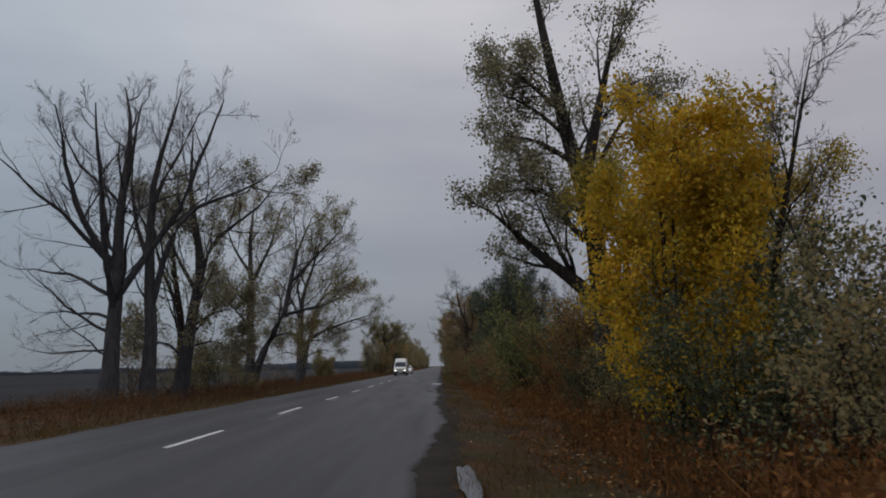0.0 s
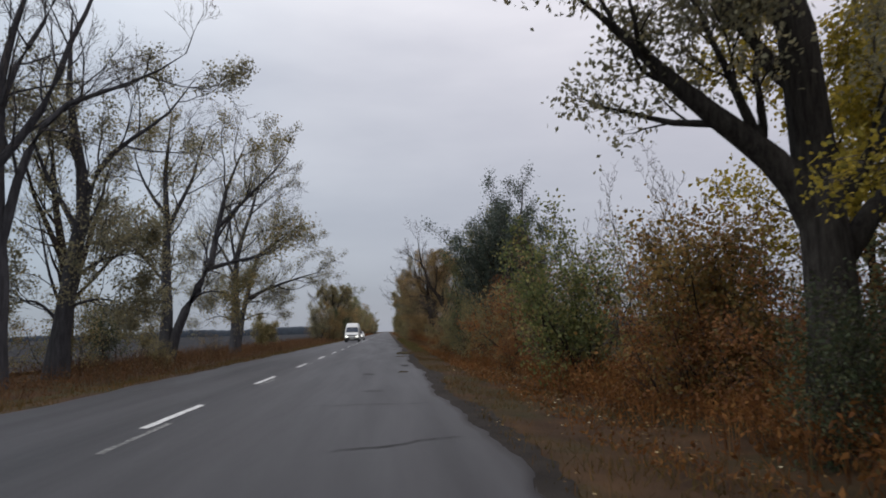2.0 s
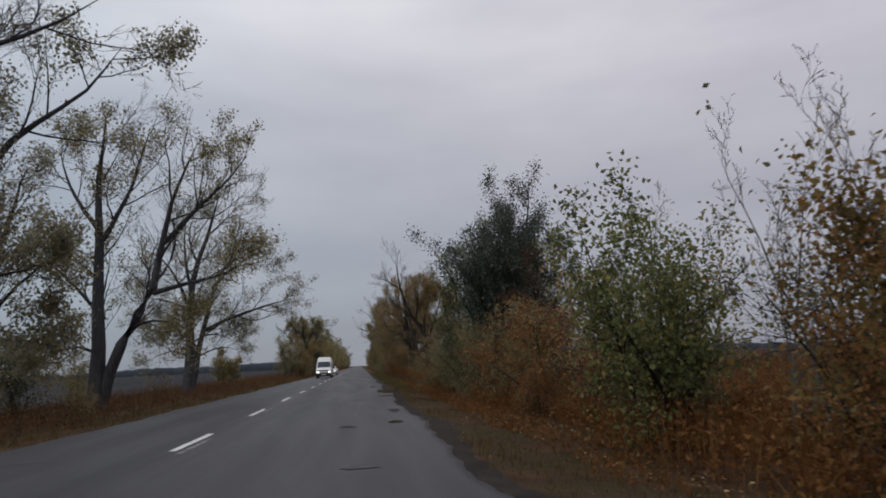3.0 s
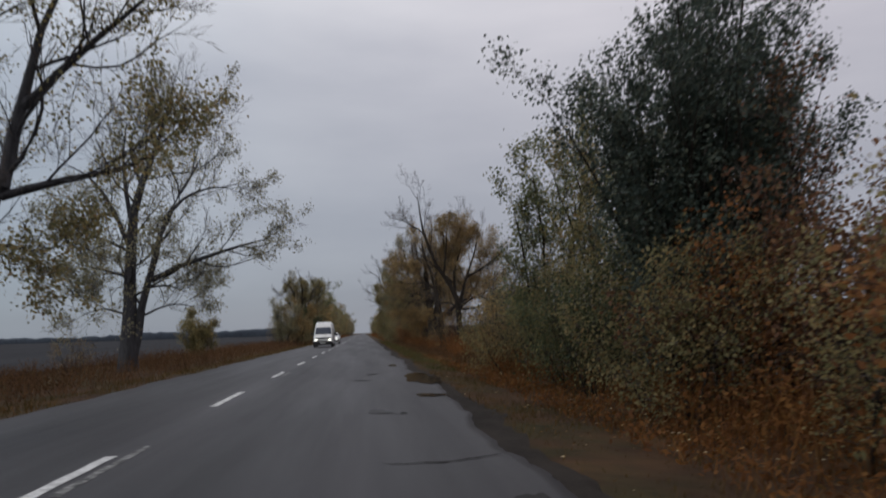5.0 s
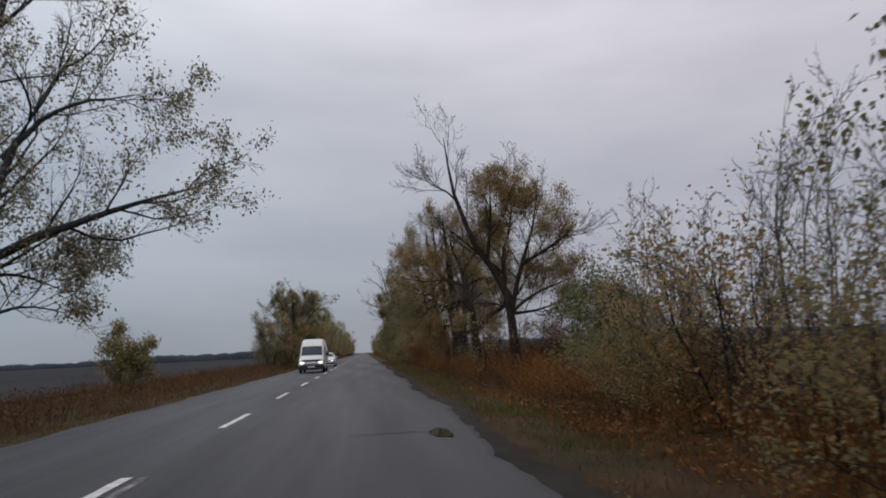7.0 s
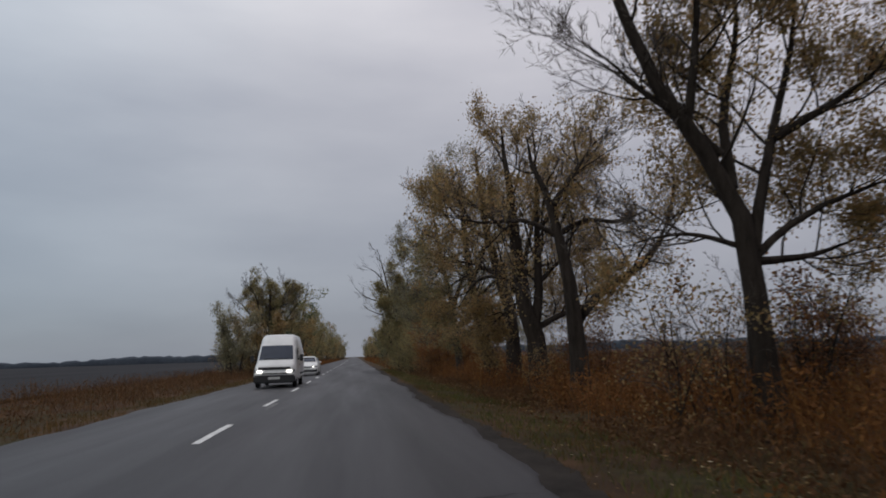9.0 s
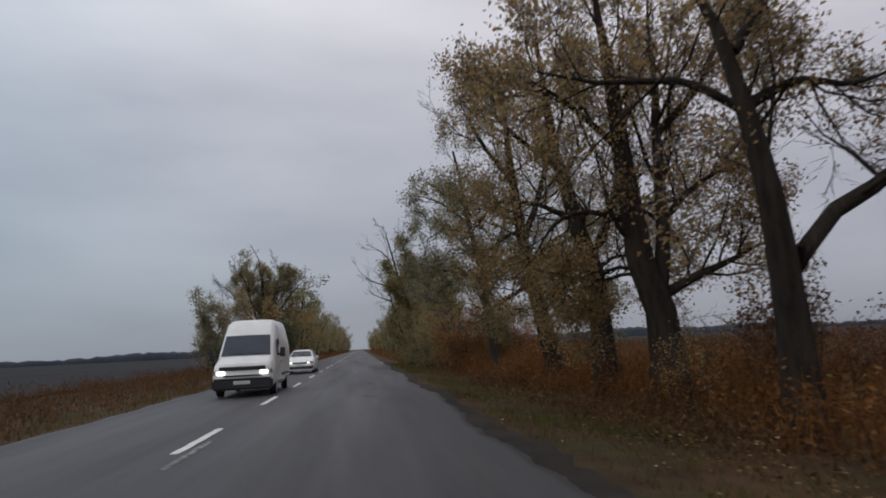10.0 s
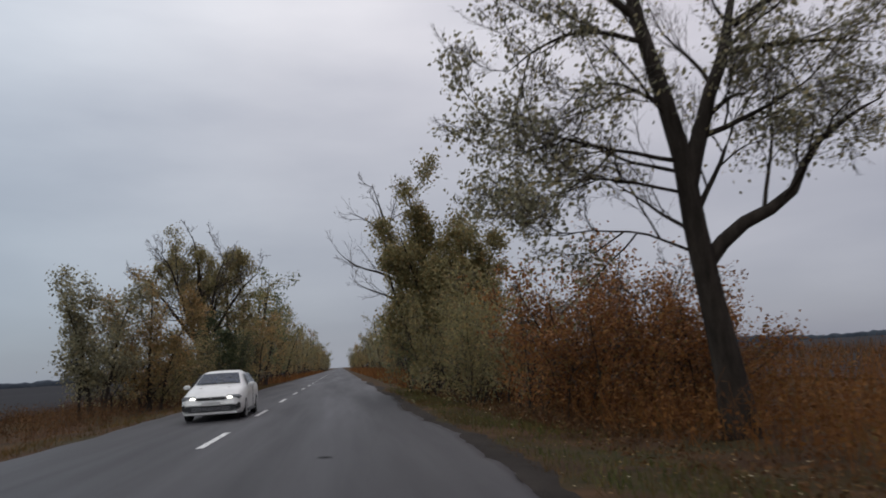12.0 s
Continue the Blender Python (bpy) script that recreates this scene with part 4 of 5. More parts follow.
for i in range(13):
    a, lean = i * 2.4 + 0.5, 0.06 + 0.3 * (i / 12) ** 0.8
    stems.append((math.cos(a) * lean * 3, math.sin(a) * lean * 3, (math.cos(a) * lean, math.sin(a) * lean, 1), (10.6 - 12.0 * lean) * fan.uniform(0.85, 1.05), 0.12))
put(tree(38, stems, (9, 6, 4, 3), LEAF_OLIVE, 8, 0.1, 0.92, first=0.06, ratio=0.27, label="dense leafy olive-green tree at the roadside"), 5.1, 142.5, -0.25)
put(tree(39, [(0, 0, (-0.06, 0, 1), 14.0, 0.26)], (10, 6, 5, 4), leaves=0, first=0.3, ratio=0.28, angle=55, twig_w=1.6, limbs=[(0, 0.5, (-1, 0, 0.5), 5, 0.1), (0, 0.6, (-1, 0, 0.9), 5, 0.1), (0, 0.42, (-1, 0.1, 0.2), 4, 0.08)], label=OLD), 4.6, 154.0, -0.25)

# ---- left group ----
put(tree(41, [(0, 0, Z, 6.6, 0.12), (0.5, 0, (0.12, 0, 1), 6.0, 0.09), (-0.5, 0.1, (-0.12, 0, 1), 5.4, 0.08)], (13, 6, 5, 3), LEAF_GREY, 3, 0.1, 0.78, first=0.06, ratio=0.28, label="slim leafy tree with grey-green leaves"), -11.5, 143.0, -0.3)
put(tree(42, [(0, 0, Z, 6.6, 0.12), (0.5, 0, (0.12, 0, 1), 6.0, 0.09), (-0.4, 0, (-0.12, 0, 1), 5.6, 0.09)], (13, 6, 5, 3), LEAF_TAN, 3, 0.1, 0.78, first=0.06, ratio=0.28, label="slim leafy tree with grey-green leaves"), -9.8, 146.5, -0.3)
wide = [([(0, 0, 3.6), (math.cos(a) * 1.4, math.sin(a) * 1.4, 5.6), (math.cos(a) * 3.0, math.sin(a) * 3.0, 7.6 + h), (math.cos(a) * 4.6, math.sin(a) * 4.6, 9.0 + h)], 0.16) for a, h in ((0.1, 0.6), (1.2, 1.6), (2.3, 1.0), (3.2, 0.4), (4.2, 1.8), (5.3, 1.2))]
put(tree(43, [(0, 0, (0, 0, 1), 12.4, 0.38)], (8, 6, 5, 4), LEAF_OLIVE, 8, 0.1, 0.8, twig_w=2.2, first=0.2, ratio=0.3, reach=3.4, bald=11.4, core=3.9, arms=wide, label="large poplar with half-bare crown and dark leaf mass"), -10.4, 164.0, -0.3)
put(tree(44, [(0, 0, Z, 6.0, 0.1), (0.9, 0, (0.2, 0, 1), 4.2, 0.08), (-0.9, 0, (-0.2, 0, 1), 4.2, 0.08)], (11, 5, 4, 3), LEAF_DEEP, 5, 0.11, 0.9, first=0.06, ratio=0.36, label="dark leafy undergrowth tree"), -9.6, 160.0, -0.3)
put(tree(45, [(0, 0, Z, 7.4, 0.14), (0.9, 0.5, (0.2, 0, 1), 7, 0.1), (-0.9, 0, (-0.2, 0, 1), 6.4, 0.1)], (11, 5, 4, 3), LEAF_TAN, 3, 0.12, 0.85, first=0.06, ratio=0.34, label="leafy roadside tree in tan and olive"), -9.0, 178.0, -0.3)

# ---- shrubs ----
SHRUBS = []
for i, (lf, lab, n, dens) in enumerate(((LEAF_GREEN, "green leafy shrub in the roadside thicket", 3, 0.9), (LEAF_RUST, "rust-orange autumn shrub in the roadside thicket", 4, 0.8), (LEAF_OLIVE, "olive and yellow leafy shrub in the thicket", 4, 0.8),
                                        (LEAF_TAN, "tan half-bare shrub in the thicket", 3, 0.5), (LEAF_DEEP, "dark green leafy shrub in the thicket", 3, 0.9), (LEAF_RUST, "thin red-brown shrub with few leaves", 3, 0.4), (LEAF_AMBER, "amber and olive autumn shrub in the roadside thicket", 4, 0.85), (LEAF_RUSSET, "dark russet leafy shrub in the thicket", 4, 0.8))):
    r = np.random.default_rng(500 + i)
    stems = [(r.normal(0, 0.35), r.normal(0, 0.35), (r.normal(0, 0.28), r.normal(0, 0.28), 1), r.uniform(2.2, 3.3), 0.03) for _ in range(6)]
    b = tree(510 + i, stems, (8, 4, 3, 2), lf, n + 2, 0.052, dens, first=0.04, ratio=0.42, angle=50, up=0.03, wander=0.2, label=lab, thin=True, category="shrub", name="shrub", group="thicket shrubs")
    SHRUBS.append(b)


def shrub(kind, x, y, s, tall=1.0):
    b = SHRUBS[kind]
    if not b.get("placed"):
        b["placed"] = 1
        c = b
        c.matrix_basis = pose(x, y, -0.28, 0, 0, rng.uniform(0, 360))
    else:
        c = copy_thing(b, pose(x, y, -0.28, 0, 0, rng.uniform(0, 360)))
    c.scale = (s, s, s * tall)


# before and around the large poplar
for k, x, y, s in ((4, 6.0, 9.6, 0.8), (2, 7.6, 9.0, 1.0), (4, 8.6, 11.0, 1.1), (2, 5.9, 15.0, 0.6), (2, 6.9, 15.4, 1.0), (4, 5.8, 18.9, 0.62), (4, 6.9, 18.4, 0.7), (0, 7.8, 18.2, 0.9), (2, 8.6, 15.5, 1.2), (3, 9.4, 17.5, 1.2), (0, 9.0, 21.0, 1.1), (1, 7.6, 21.8, 0.9),
                   (6, 7.4, 25.7, 1.3), (6, 8.4, 25.2, 0.8), (6, 7.8, 25.0, 1.32), (0, 7.9, 26.2, 1.0), (1, 7.0, 24.4, 0.75), (5, 8.0, 26.8, 1.3), (1, 6.1, 33.6, 0.7), (0, 6.8, 31.4, 0.7), (1, 6.3, 39.4, 1.15), (2, 5.6, 41.4, 0.75), (1, 5.3, 37.0, 0.5), (2, 6.0, 39.5, 1.0), (3, 7.0, 34.6, 1.3), (3, 8.6, 27.6, 0.7),
                   (3, 8.4, 36.0, 1.5), (4, 6.6, 42.5, 0.7), (2, 5.4, 45.5, 0.9), (1, 6.4, 45.8, 1.1), (2, 6.6, 50.2, 1.1), (7, 7.1, 45.4, 1.3), (7, 7.7, 44.4, 1.05), (4, 5.8, 51.4, 0.95), (4, 8.4, 51.5, 1.5), (0, 5.4, 53.0, 0.9), (2, 6.2, 56.0, 1.0),
                   (2, 7.0, 55.2, 1.1), (2, 5.6, 58.2, 0.9), (3, 5.6, 60.4, 0.75), (3, 7.4, 61.8, 0.9), (3, 6.6, 63.0, 1.2), (6, 5.9, 64.5, 0.6), (3, 7.2, 65.5, 1.3), (2, 6.2, 67.0, 0.75), (3, 7.6, 68.5, 1.2), (6, 6.8, 70.0, 0.6), (3, 8.2, 71.5, 1.1), (2, 7.1, 73.5, 0.6),
                   (0, 9.3, 80.0, 1.6), (0, 11.0, 81.5, 1.5), (5, 7.9, 85.5, 1.1), (3, 6.2, 85.2, 1.0), (5, 9.0, 87.0, 1.0), (7, 9.3, 86.6, 1.0), (3, 11.5, 84.0, 1.1), (7, 7.8, 95.6, 0.9), (3, 5.9, 96.4, 0.6), (7, 8.4, 92.0, 0.7),
                   (1, 5.8, 123.0, 1.05), (5, 6.6, 124.0, 1.35), (1, 7.6, 122.5, 1.1), (1, 7.8, 122.0, 1.0), (1, 7.2, 126.5, 1.4), (1, 5.2, 125.6, 1.25), (2, 5.4, 128.5, 1.1), (2, 4.6, 131.5, 1.1), (2, 4.6, 135.0, 1.2), (2, 5.6, 135.0, 1.6), (2, 4.6, 138.5, 1.4), (0, 4.4, 143.0, 1.4),
                   (2, -11.8, 147.5, 1.5), (3, -11.0, 150.0, 1.8), (3, -10.4, 157.0, 1.6), (2, -9.9, 150.0, 1.1), (2, -9.2, 155.5, 1.2), (3, -12.8, 149.0, 1.1), (4, -9.0, 168.0, 1.6), (2, -8.8, 172.0, 1.6), (2, -10.0, 47.0, 0.45), (3, -14.2, 40.2, 1.0), (2, -13.6, 46.0, 1.2), (4, -13.8, 51.0, 1.1), (2, -14.4, 58.5, 1.0), (3, -12.6, 69.0, 0.6)):
    shrub(k, x, y, s)
# leafless saplings
for i, (x, y, h) in enumerate(((7.0, 27.2, 5.2), (7.4, 28.8, 5.0), (6.8, 35.4, 5.6), (7.9, 26.0, 5.4), (6.6, 62.5, 5.2), (7.1, 64.8, 5.0), (6.3, 66.2, 4.6), (7.4, 67.8, 4.8), (6.2, 61.2, 4.8), (7.6, 63.4, 5.4), (6.9, 69.0, 4.2), (8.0, 66.0, 5.0), (7.2, 85.8, 3.6), (9.2, 105.5, 3.6))):
    put(tree(600 + i, [(0, 0, (rng.normal(0, 0.06), 0, 1), h, 0.035), (0.2, 0.2, (rng.normal(0.1, 0.1), 0, 1), h * 0.85, 0.03)], (9, 5, 3, 2), (LEAF_GREY, LEAF_TAN)[i % 2], 2, 0.08, 0.2, first=0.25, ratio=0.3, angle=32, up=0.12, twig=TWIG_PALE, bark=TWIG_PALE, label="thin leafless sapling with pale twigs", name="sapling", group="bare saplings"), x, y, -0.28)

# ---- far avenues ----
AVENUE = "leafy autumn tree in the far roadside avenue"
far = []
for i in range(6):
    far.append(tree(60 + i, [(0, 0, Z, 9.5 + i * 0.6, 0.28), (1.1, 0.4, (0.22, 0.1, 1), 8.2, 0.18), (-1.0, -0.3, (-0.2, 0, 1), 7.4, 0.16)], (8, 4, 3, 3), (LEAF_OLIVE, LEAF_TAN, LEAF_OLIVE, LEAF_GREEN, LEAF_TAN, LEAF_GREY)[i], 3, 0.18, 0.85, first=0.06, ratio=0.34, far=True, label=AVENUE, group="far avenue trees"))
spots = []
for side, start, x0 in ((1, 172, 8.0), (-1, 184, -9.1)):
    for i in range(38):
        y = start + i * 5.5 + i * i * 0.16
        spots.append((x0 + side * rng.uniform(-0.6, 3.0), y + rng.uniform(-2, 2), rng.uniform(0.72, 1.08) * (1.0 if side > 0 else 1.14)))
for i, (x, y, s) in enumerate(spots):
    c = far[i % 6]
    if i < 6:
        c.matrix_basis = pose(x, y, -0.3, 0, 0, rng.uniform(0, 360))
    else:
        c = copy_thing(c, pose(x, y, -0.3, 0, 0, rng.uniform(0, 360)))
    c.scale = (s, s, s)


# ---- grass, weeds, fallen leaves ----
def blades(r, x, y, z, h, w, lean):
    n = len(x)
    a = r.uniform(0, 2 * np.pi, n)
    side = np.stack([np.cos(a), np.sin(a), np.zeros(n)], -1) * (w / 2)[:, None]
    b = r.uniform(0, 2 * np.pi, n)
    tip = np.stack([np.cos(b) * lean, np.sin(b) * lean, np.ones(n)], -1) * h[:, None]
    p = np.stack([x, y, z], -1)
    v = np.stack([p - side, p + side, p + tip + side * 0.3, p + tip - side * 0.3], 1)
    f = np.arange(n * 4).reshape(n, 4)
    return v.reshape(-1, 3), f


def patchy(x, y, k, seed):
    """A smooth uneven pattern over the plan, 0 to 1."""
    r = np.random.default_rng(seed)
    s = np.zeros_like(x)
    for q in range(5):
        a, b = r.normal(0, k * (1 + q * 0.7), 2)
        s += np.sin(x * a + y * b + r.uniform(0, 6)) / (1 + q * 0.5)
    return np.clip(0.5 + s * 0.25, 0, 1)


def wild_edge(y):
    """Where the tall weeds begin: the mown verge is wider farther on."""
    return 5.0 + 0.45 * np.clip((y - 62) / 22, 0, 1) + 0.25 * np.sin(y * 0.4)


def strip(name, label, category, seed, n, x0, x1, y0, y1, h0, h1, w, material, lean=0.35, fuzz=0, k=0.5, wild=0):
    r = np.random.default_rng(seed)
    x, y = r.uniform(x0, x1, n), y0 + (y1 - y0) * r.random(n) ** 1.15
    c = patchy(x, y, k, seed + 1)
    keep = r.random(n) < (0.55 + 0.45 * c if wild > 0 else 0.25 + 0.75 * c)
    if wild:
        keep &= (x - wild_edge(y)) * wild + 0.5 * (c - 0.5) > 0
    x, y, c = x[keep], y[keep], c[keep]
    h = (h0 + (h1 - h0) * c) * (1 if wild <= 0 else 0.74 + 0.36 * np.clip((y - 60) / 20, 0, 1)) * r.uniform(0.45, 1.15, len(x))
    z = ground_z(x, y) - 0.02
    items = [blades(r, x, y, z, h, np.full(len(x), w) * r.uniform(0.5, 1.5, len(x)), np.abs(r.normal(0, lean, len(x))))]
    if fuzz:
        i = r.integers(0, len(x), fuzz)
        p = np.stack([x[i] + r.normal(0, 0.12, fuzz), y[i] + r.normal(0, 0.12, fuzz), z[i] + h[i] * r.uniform(0.15, 1.0, fuzz) ** 0.8], -1)
        items.append(leaves_at(r, p, 0.046, 0.0, 2.2))
    return tagged(new(name, mesh_np(name, *merge(items), material)), label, category, kind="stuff")


strip("verge_grass", "short trodden brown-green verge grass with dead stalks", "grass", 701, 80000, 2.35, 7.0, -6, 150, 0.04, 0.17, 0.013, GRASS, 0.8, k=0.7, wild=-1)
strip("verge_grass", "low olive-green grass on the mown verge", "grass", 719, 20000, 2.6, 4.8, 62, 150, 0.06, 0.24, 0.016, GRASS_GREEN, 0.6, k=0.5)
strip("dry_weeds", "tall dry rust-brown weeds along the field edge", "weeds", 703, 38000, 4.5, 9.2, -4, 150, 0.7, 1.4, 0.016, WEED, 0.6, 110000, wild=1)
strip("dry_weeds", "low ragged brown weeds on the verge", "weeds", 715, 9000, 3.7, 5.2, -4, 80, 0.08, 0.4, 0.014, WEED, 0.8, 7000)
strip("dry_weeds", "low ragged brown weeds before the tall stand", "weeds", 723, 11000, 4.1, 6.2, 66, 150, 0.12, 0.6, 0.013, WEED_DULL, 0.8, 14000)
strip("dry_weeds", "dry brown weeds at the edge of the field", "weeds", 705, 20000, 8.8, 18, 0, 170, 1.25, 1.75, 0.022, WEED, 0.45, 60000)
strip("dry_weeds", "tall brown grass spreading over the field margin", "weeds", 717, 26000, 18, 62, 8, 260, 1.2, 1.8, 0.07, WEED_DULL, 0.4)
strip("verge_grass", "short tan verge grass beside the asphalt", "grass", 707, 22000, -8.4, -6.4, -4, 190, 0.05, 0.25, 0.02, GRASS, 0.7, k=0.7)
strip("dry_weeds", "knee-high rust-brown weeds under the poplars", "weeds", 709, 32000, -17, -8.4, 4, 200, 0.25, 1.1, 0.02, WEED_DULL, 0.6, 46000)
strip("dry_weeds", "dry weeds and undergrowth beneath the far avenue", "weeds", 711, 9000, 3.6, 9, 150, 420, 0.5, 1.4, 0.09, WEED, 0.4)
strip("dry_weeds", "dry weeds and undergrowth beneath the far avenue", "weeds", 713, 9000, -13, -7.2, 200, 420, 0.4, 1.2, 0.09, WEED, 0.4)


def litter(seed, n, x0, x1, y0, y1):
    r = np.random.default_rng(seed)
    x = np.where(r.random(n) < 0.65, r.normal(4.1, 0.45, n), x0 + (x1 - x0) * r.random(n))
    y = r.uniform(y0, y1, n)
    keep = r.random(n) < patchy(x, y, 0.6, seed + 3) * 1.1
    x, y = x[keep], y[keep]
    z = np.maximum(ground_z(x, y), -0.05 * (x > RIGHT_EDGE) - 0.02) + r.uniform(0.03, 0.09, len(x))
    v, f = leaves_at(r, np.stack([x, y, z], -1), 0.043, 0.0, 1.2)
    v = v.reshape(-1, 4, 3)
    c = v.mean(1, keepdims=True)
    v = c + (v - c) * np.array([1, 1, 0.3])
    return v.reshape(-1, 3), f


tagged(new("fallen_leaves", mesh_np("fallen_leaves", *litter(721, 7500, 2.3, 5.6, 2, 140), LITTER)), "scattered pale yellow fallen leaves on the verge", "leaves", kind="stuff")

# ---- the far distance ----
# the blue-grey of the woods is air haze put into the base colour
FAR = surface("hazy_distant_woods", [(0.35, (0.045, 0.055, 0.07)), (0.65, (0.065, 0.078, 0.095))], 0.02, 0.2, 1.0, 0.1)


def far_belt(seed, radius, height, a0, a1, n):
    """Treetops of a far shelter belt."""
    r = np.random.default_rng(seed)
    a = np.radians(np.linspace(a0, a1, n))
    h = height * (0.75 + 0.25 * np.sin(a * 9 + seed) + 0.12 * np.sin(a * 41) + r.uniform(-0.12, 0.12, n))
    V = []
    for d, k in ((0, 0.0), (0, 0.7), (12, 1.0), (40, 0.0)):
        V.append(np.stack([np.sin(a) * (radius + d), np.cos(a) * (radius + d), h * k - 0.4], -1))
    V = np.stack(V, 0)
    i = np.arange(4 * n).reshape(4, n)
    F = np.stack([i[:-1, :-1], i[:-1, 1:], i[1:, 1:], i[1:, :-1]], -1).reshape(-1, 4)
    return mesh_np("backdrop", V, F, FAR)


tagged(new("backdrop", far_belt(3, 1500, 14, -88, -4, 260)), "band of distant woods at the horizon, coloured blue-grey for haze", "distance", kind="structure")
tagged(new("backdrop", far_belt(5, 1300, 13, 4, 80, 260)), "band of distant woods at the horizon, coloured blue-grey for haze", "distance", kind="structure")
# dark soil, its colour lifted and cooled a little to imitate distance haze
FIELD = surface("ploughed_field_in_haze", [(0.35, (0.021, 0.021, 0.024)), (0.65, (0.036, 0.035, 0.038))], 0.05, 1.5, 1.0, 0.6, 0.08, stretch=(1, 0.12, 1))
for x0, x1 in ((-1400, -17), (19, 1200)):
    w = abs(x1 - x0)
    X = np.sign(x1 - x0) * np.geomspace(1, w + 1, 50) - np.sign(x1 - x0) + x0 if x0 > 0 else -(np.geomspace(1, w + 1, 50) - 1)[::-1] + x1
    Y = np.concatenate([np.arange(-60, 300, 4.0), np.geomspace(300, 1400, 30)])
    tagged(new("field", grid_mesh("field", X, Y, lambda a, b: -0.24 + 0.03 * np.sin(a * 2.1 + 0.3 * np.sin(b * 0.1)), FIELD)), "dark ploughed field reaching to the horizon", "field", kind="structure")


# ---- vehicles ----
def paint(name, col, rough=0.3):
    m, nt, b = base_mat(name, rough)
    f = noise_node(nt, 1.5, 5, 0.6, coords="object")
    nt.links.new(ramp_node(nt, [(0.35, tuple(c * 0.82 for c in col)), (0.7, col)], f), b.inputs["Base Color"])
    b.inputs["Coat Weight"].default_value = 0.4
    return m


WHITE = paint("white_car_paint", (0.78, 0.78, 0.76))
# dark glass with blue in its base colour that imitates reflected sky
GLASS_SKY = paint("sky_tinted_car_glass", (0.05, 0.07, 0.115), 0.06)
GLASS_SKY.node_tree.nodes["Principled BSDF"].inputs["Specular IOR Level"].default_value = 0.9
PLASTIC = paint("black_plastic", (0.02, 0.02, 0.021), 0.6)
RUBBER = paint("tyre_rubber", (0.018, 0.018, 0.018), 0.85)
RIM = paint("grey_rim", (0.3, 0.3, 0.31), 0.4)
PLATE = paint("plate_white", (0.6, 0.6, 0.58), 0.5)
LAMP, lnt, lb = base_mat("lit_headlight", 0.2)
lb.inputs["Base Color"].default_value = (0.9, 0.9, 0.85, 1)
lb.inputs["Emission Color"].default_value = (1.0, 0.97, 0.88, 1)
lb.inputs["Emission Strength"].default_value = 2.4
LENS = paint("clear_lamp_lens", (0.22, 0.23, 0.24), 0.12)


def loft(sections):
    """A car body from sections (y, bottom, belt, top, half width, half width at the top)."""
    V, F = [], []
    for y, zb, zm, zt, hw, ht in sections:
        half = [(hw * 0.9, zb), (hw * 0.985, zb + (zm - zb) * 0.18), (hw, zb + (zm - zb) * 0.6), (hw * 0.985, zm), (hw * 0.25 + ht * 0.75, zm + (zt - zm) * 0.72), (ht, zm + (zt - zm) * 0.9), (ht * 0.86, zt), (ht * 0.4, zt + 0.012)]
        V.append([(x, y, z) for x, z in half] + [(-x, y, z) for x, z in reversed(half)])
    k, n = len(V[0]), len(V)
    for i in range(n - 1):
        for j in range(k):
            F.append((i * k + j, i * k + (j + 1) % k, (i + 1) * k + (j + 1) % k, (i + 1) * k + j))
    F.append(tuple(range(k))[::-1])
    F.append(tuple((n - 1) * k + j for j in range(k)))
    bm = bmesh.new()
    vs = [bm.verts.new(v) for s in V for v in s]
    for f in F:
        bm.faces.new([vs[i] for i in f])
    bmesh.ops.recalc_face_normals(bm, faces=bm.faces)
    bmesh.ops.bevel(bm, geom=[e for e in bm.edges if e.calc_face_angle(0) > 0.5], offset=0.025, segments=2, affect="EDGES")
    for f in bm.faces:
        f.smooth = True
    return bm


def panel(corners, thick=0.012, n=6):
    """A slightly bowed pane between four corners, with thickness."""
    a, b, c, d = (Vector(q) for q in corners)
    nor = (b - a).cross(d - a).normalized()
    bm = bmesh.new()
    g = []
    for i in range(n + 1):
        u = i / n
        row = []
        for j in range(n + 1):
            v = j / n
            row.append(bm.verts.new(a.lerp(b, u).lerp(d.lerp(c, u), v) + nor * 0.03 * math.sin(math.pi * u) * 0.6))
        g.append(row)
    for i in range(n):
        for j in range(n):
            bm.faces.new((g[i][j], g[i + 1][j], g[i + 1][j + 1], g[i][j + 1]))
    bmesh.ops.solidify(bm, geom=bm.faces[:], thickness=thick)
    return bm


def block(x, y, z, sx, sy, sz, bevel=0.02):
    bm = bmesh.new()
    bmesh.ops.create_cube(bm, size=1, matrix=Matrix.Translation((x, y, z)) @ Matrix.Diagonal((sx, sy, sz, 1)))
    bmesh.ops.bevel(bm, geom=bm.edges[:], offset=bevel, segments=3, affect="EDGES")
    return bm


def disc(x, y, z, r, w, bevel):
    bm = bmesh.new()
    bmesh.ops.create_cone(bm, cap_ends=True, segments=28, radius1=r, radius2=r, depth=w, matrix=Matrix.Translation((x, y, z)) @ Matrix.Rotation(radians(90), 4, "Y"))
    bmesh.ops.bevel(bm, geom=[e for e in bm.edges if e.calc_face_angle(0) > 1], offset=bevel, segments=2, affect="EDGES")
    return bm


def wheels(root, xs, ys, r, w):
    for x in xs:
        for y in ys:
            wheel = part("wheel", disc(x, y, r, r, w, 0.03), RUBBER, root)
            part("rim", disc(x + (0.012 if x > 0 else -0.012), y, r, r * 0.62, w, 0.02), RIM, wheel)


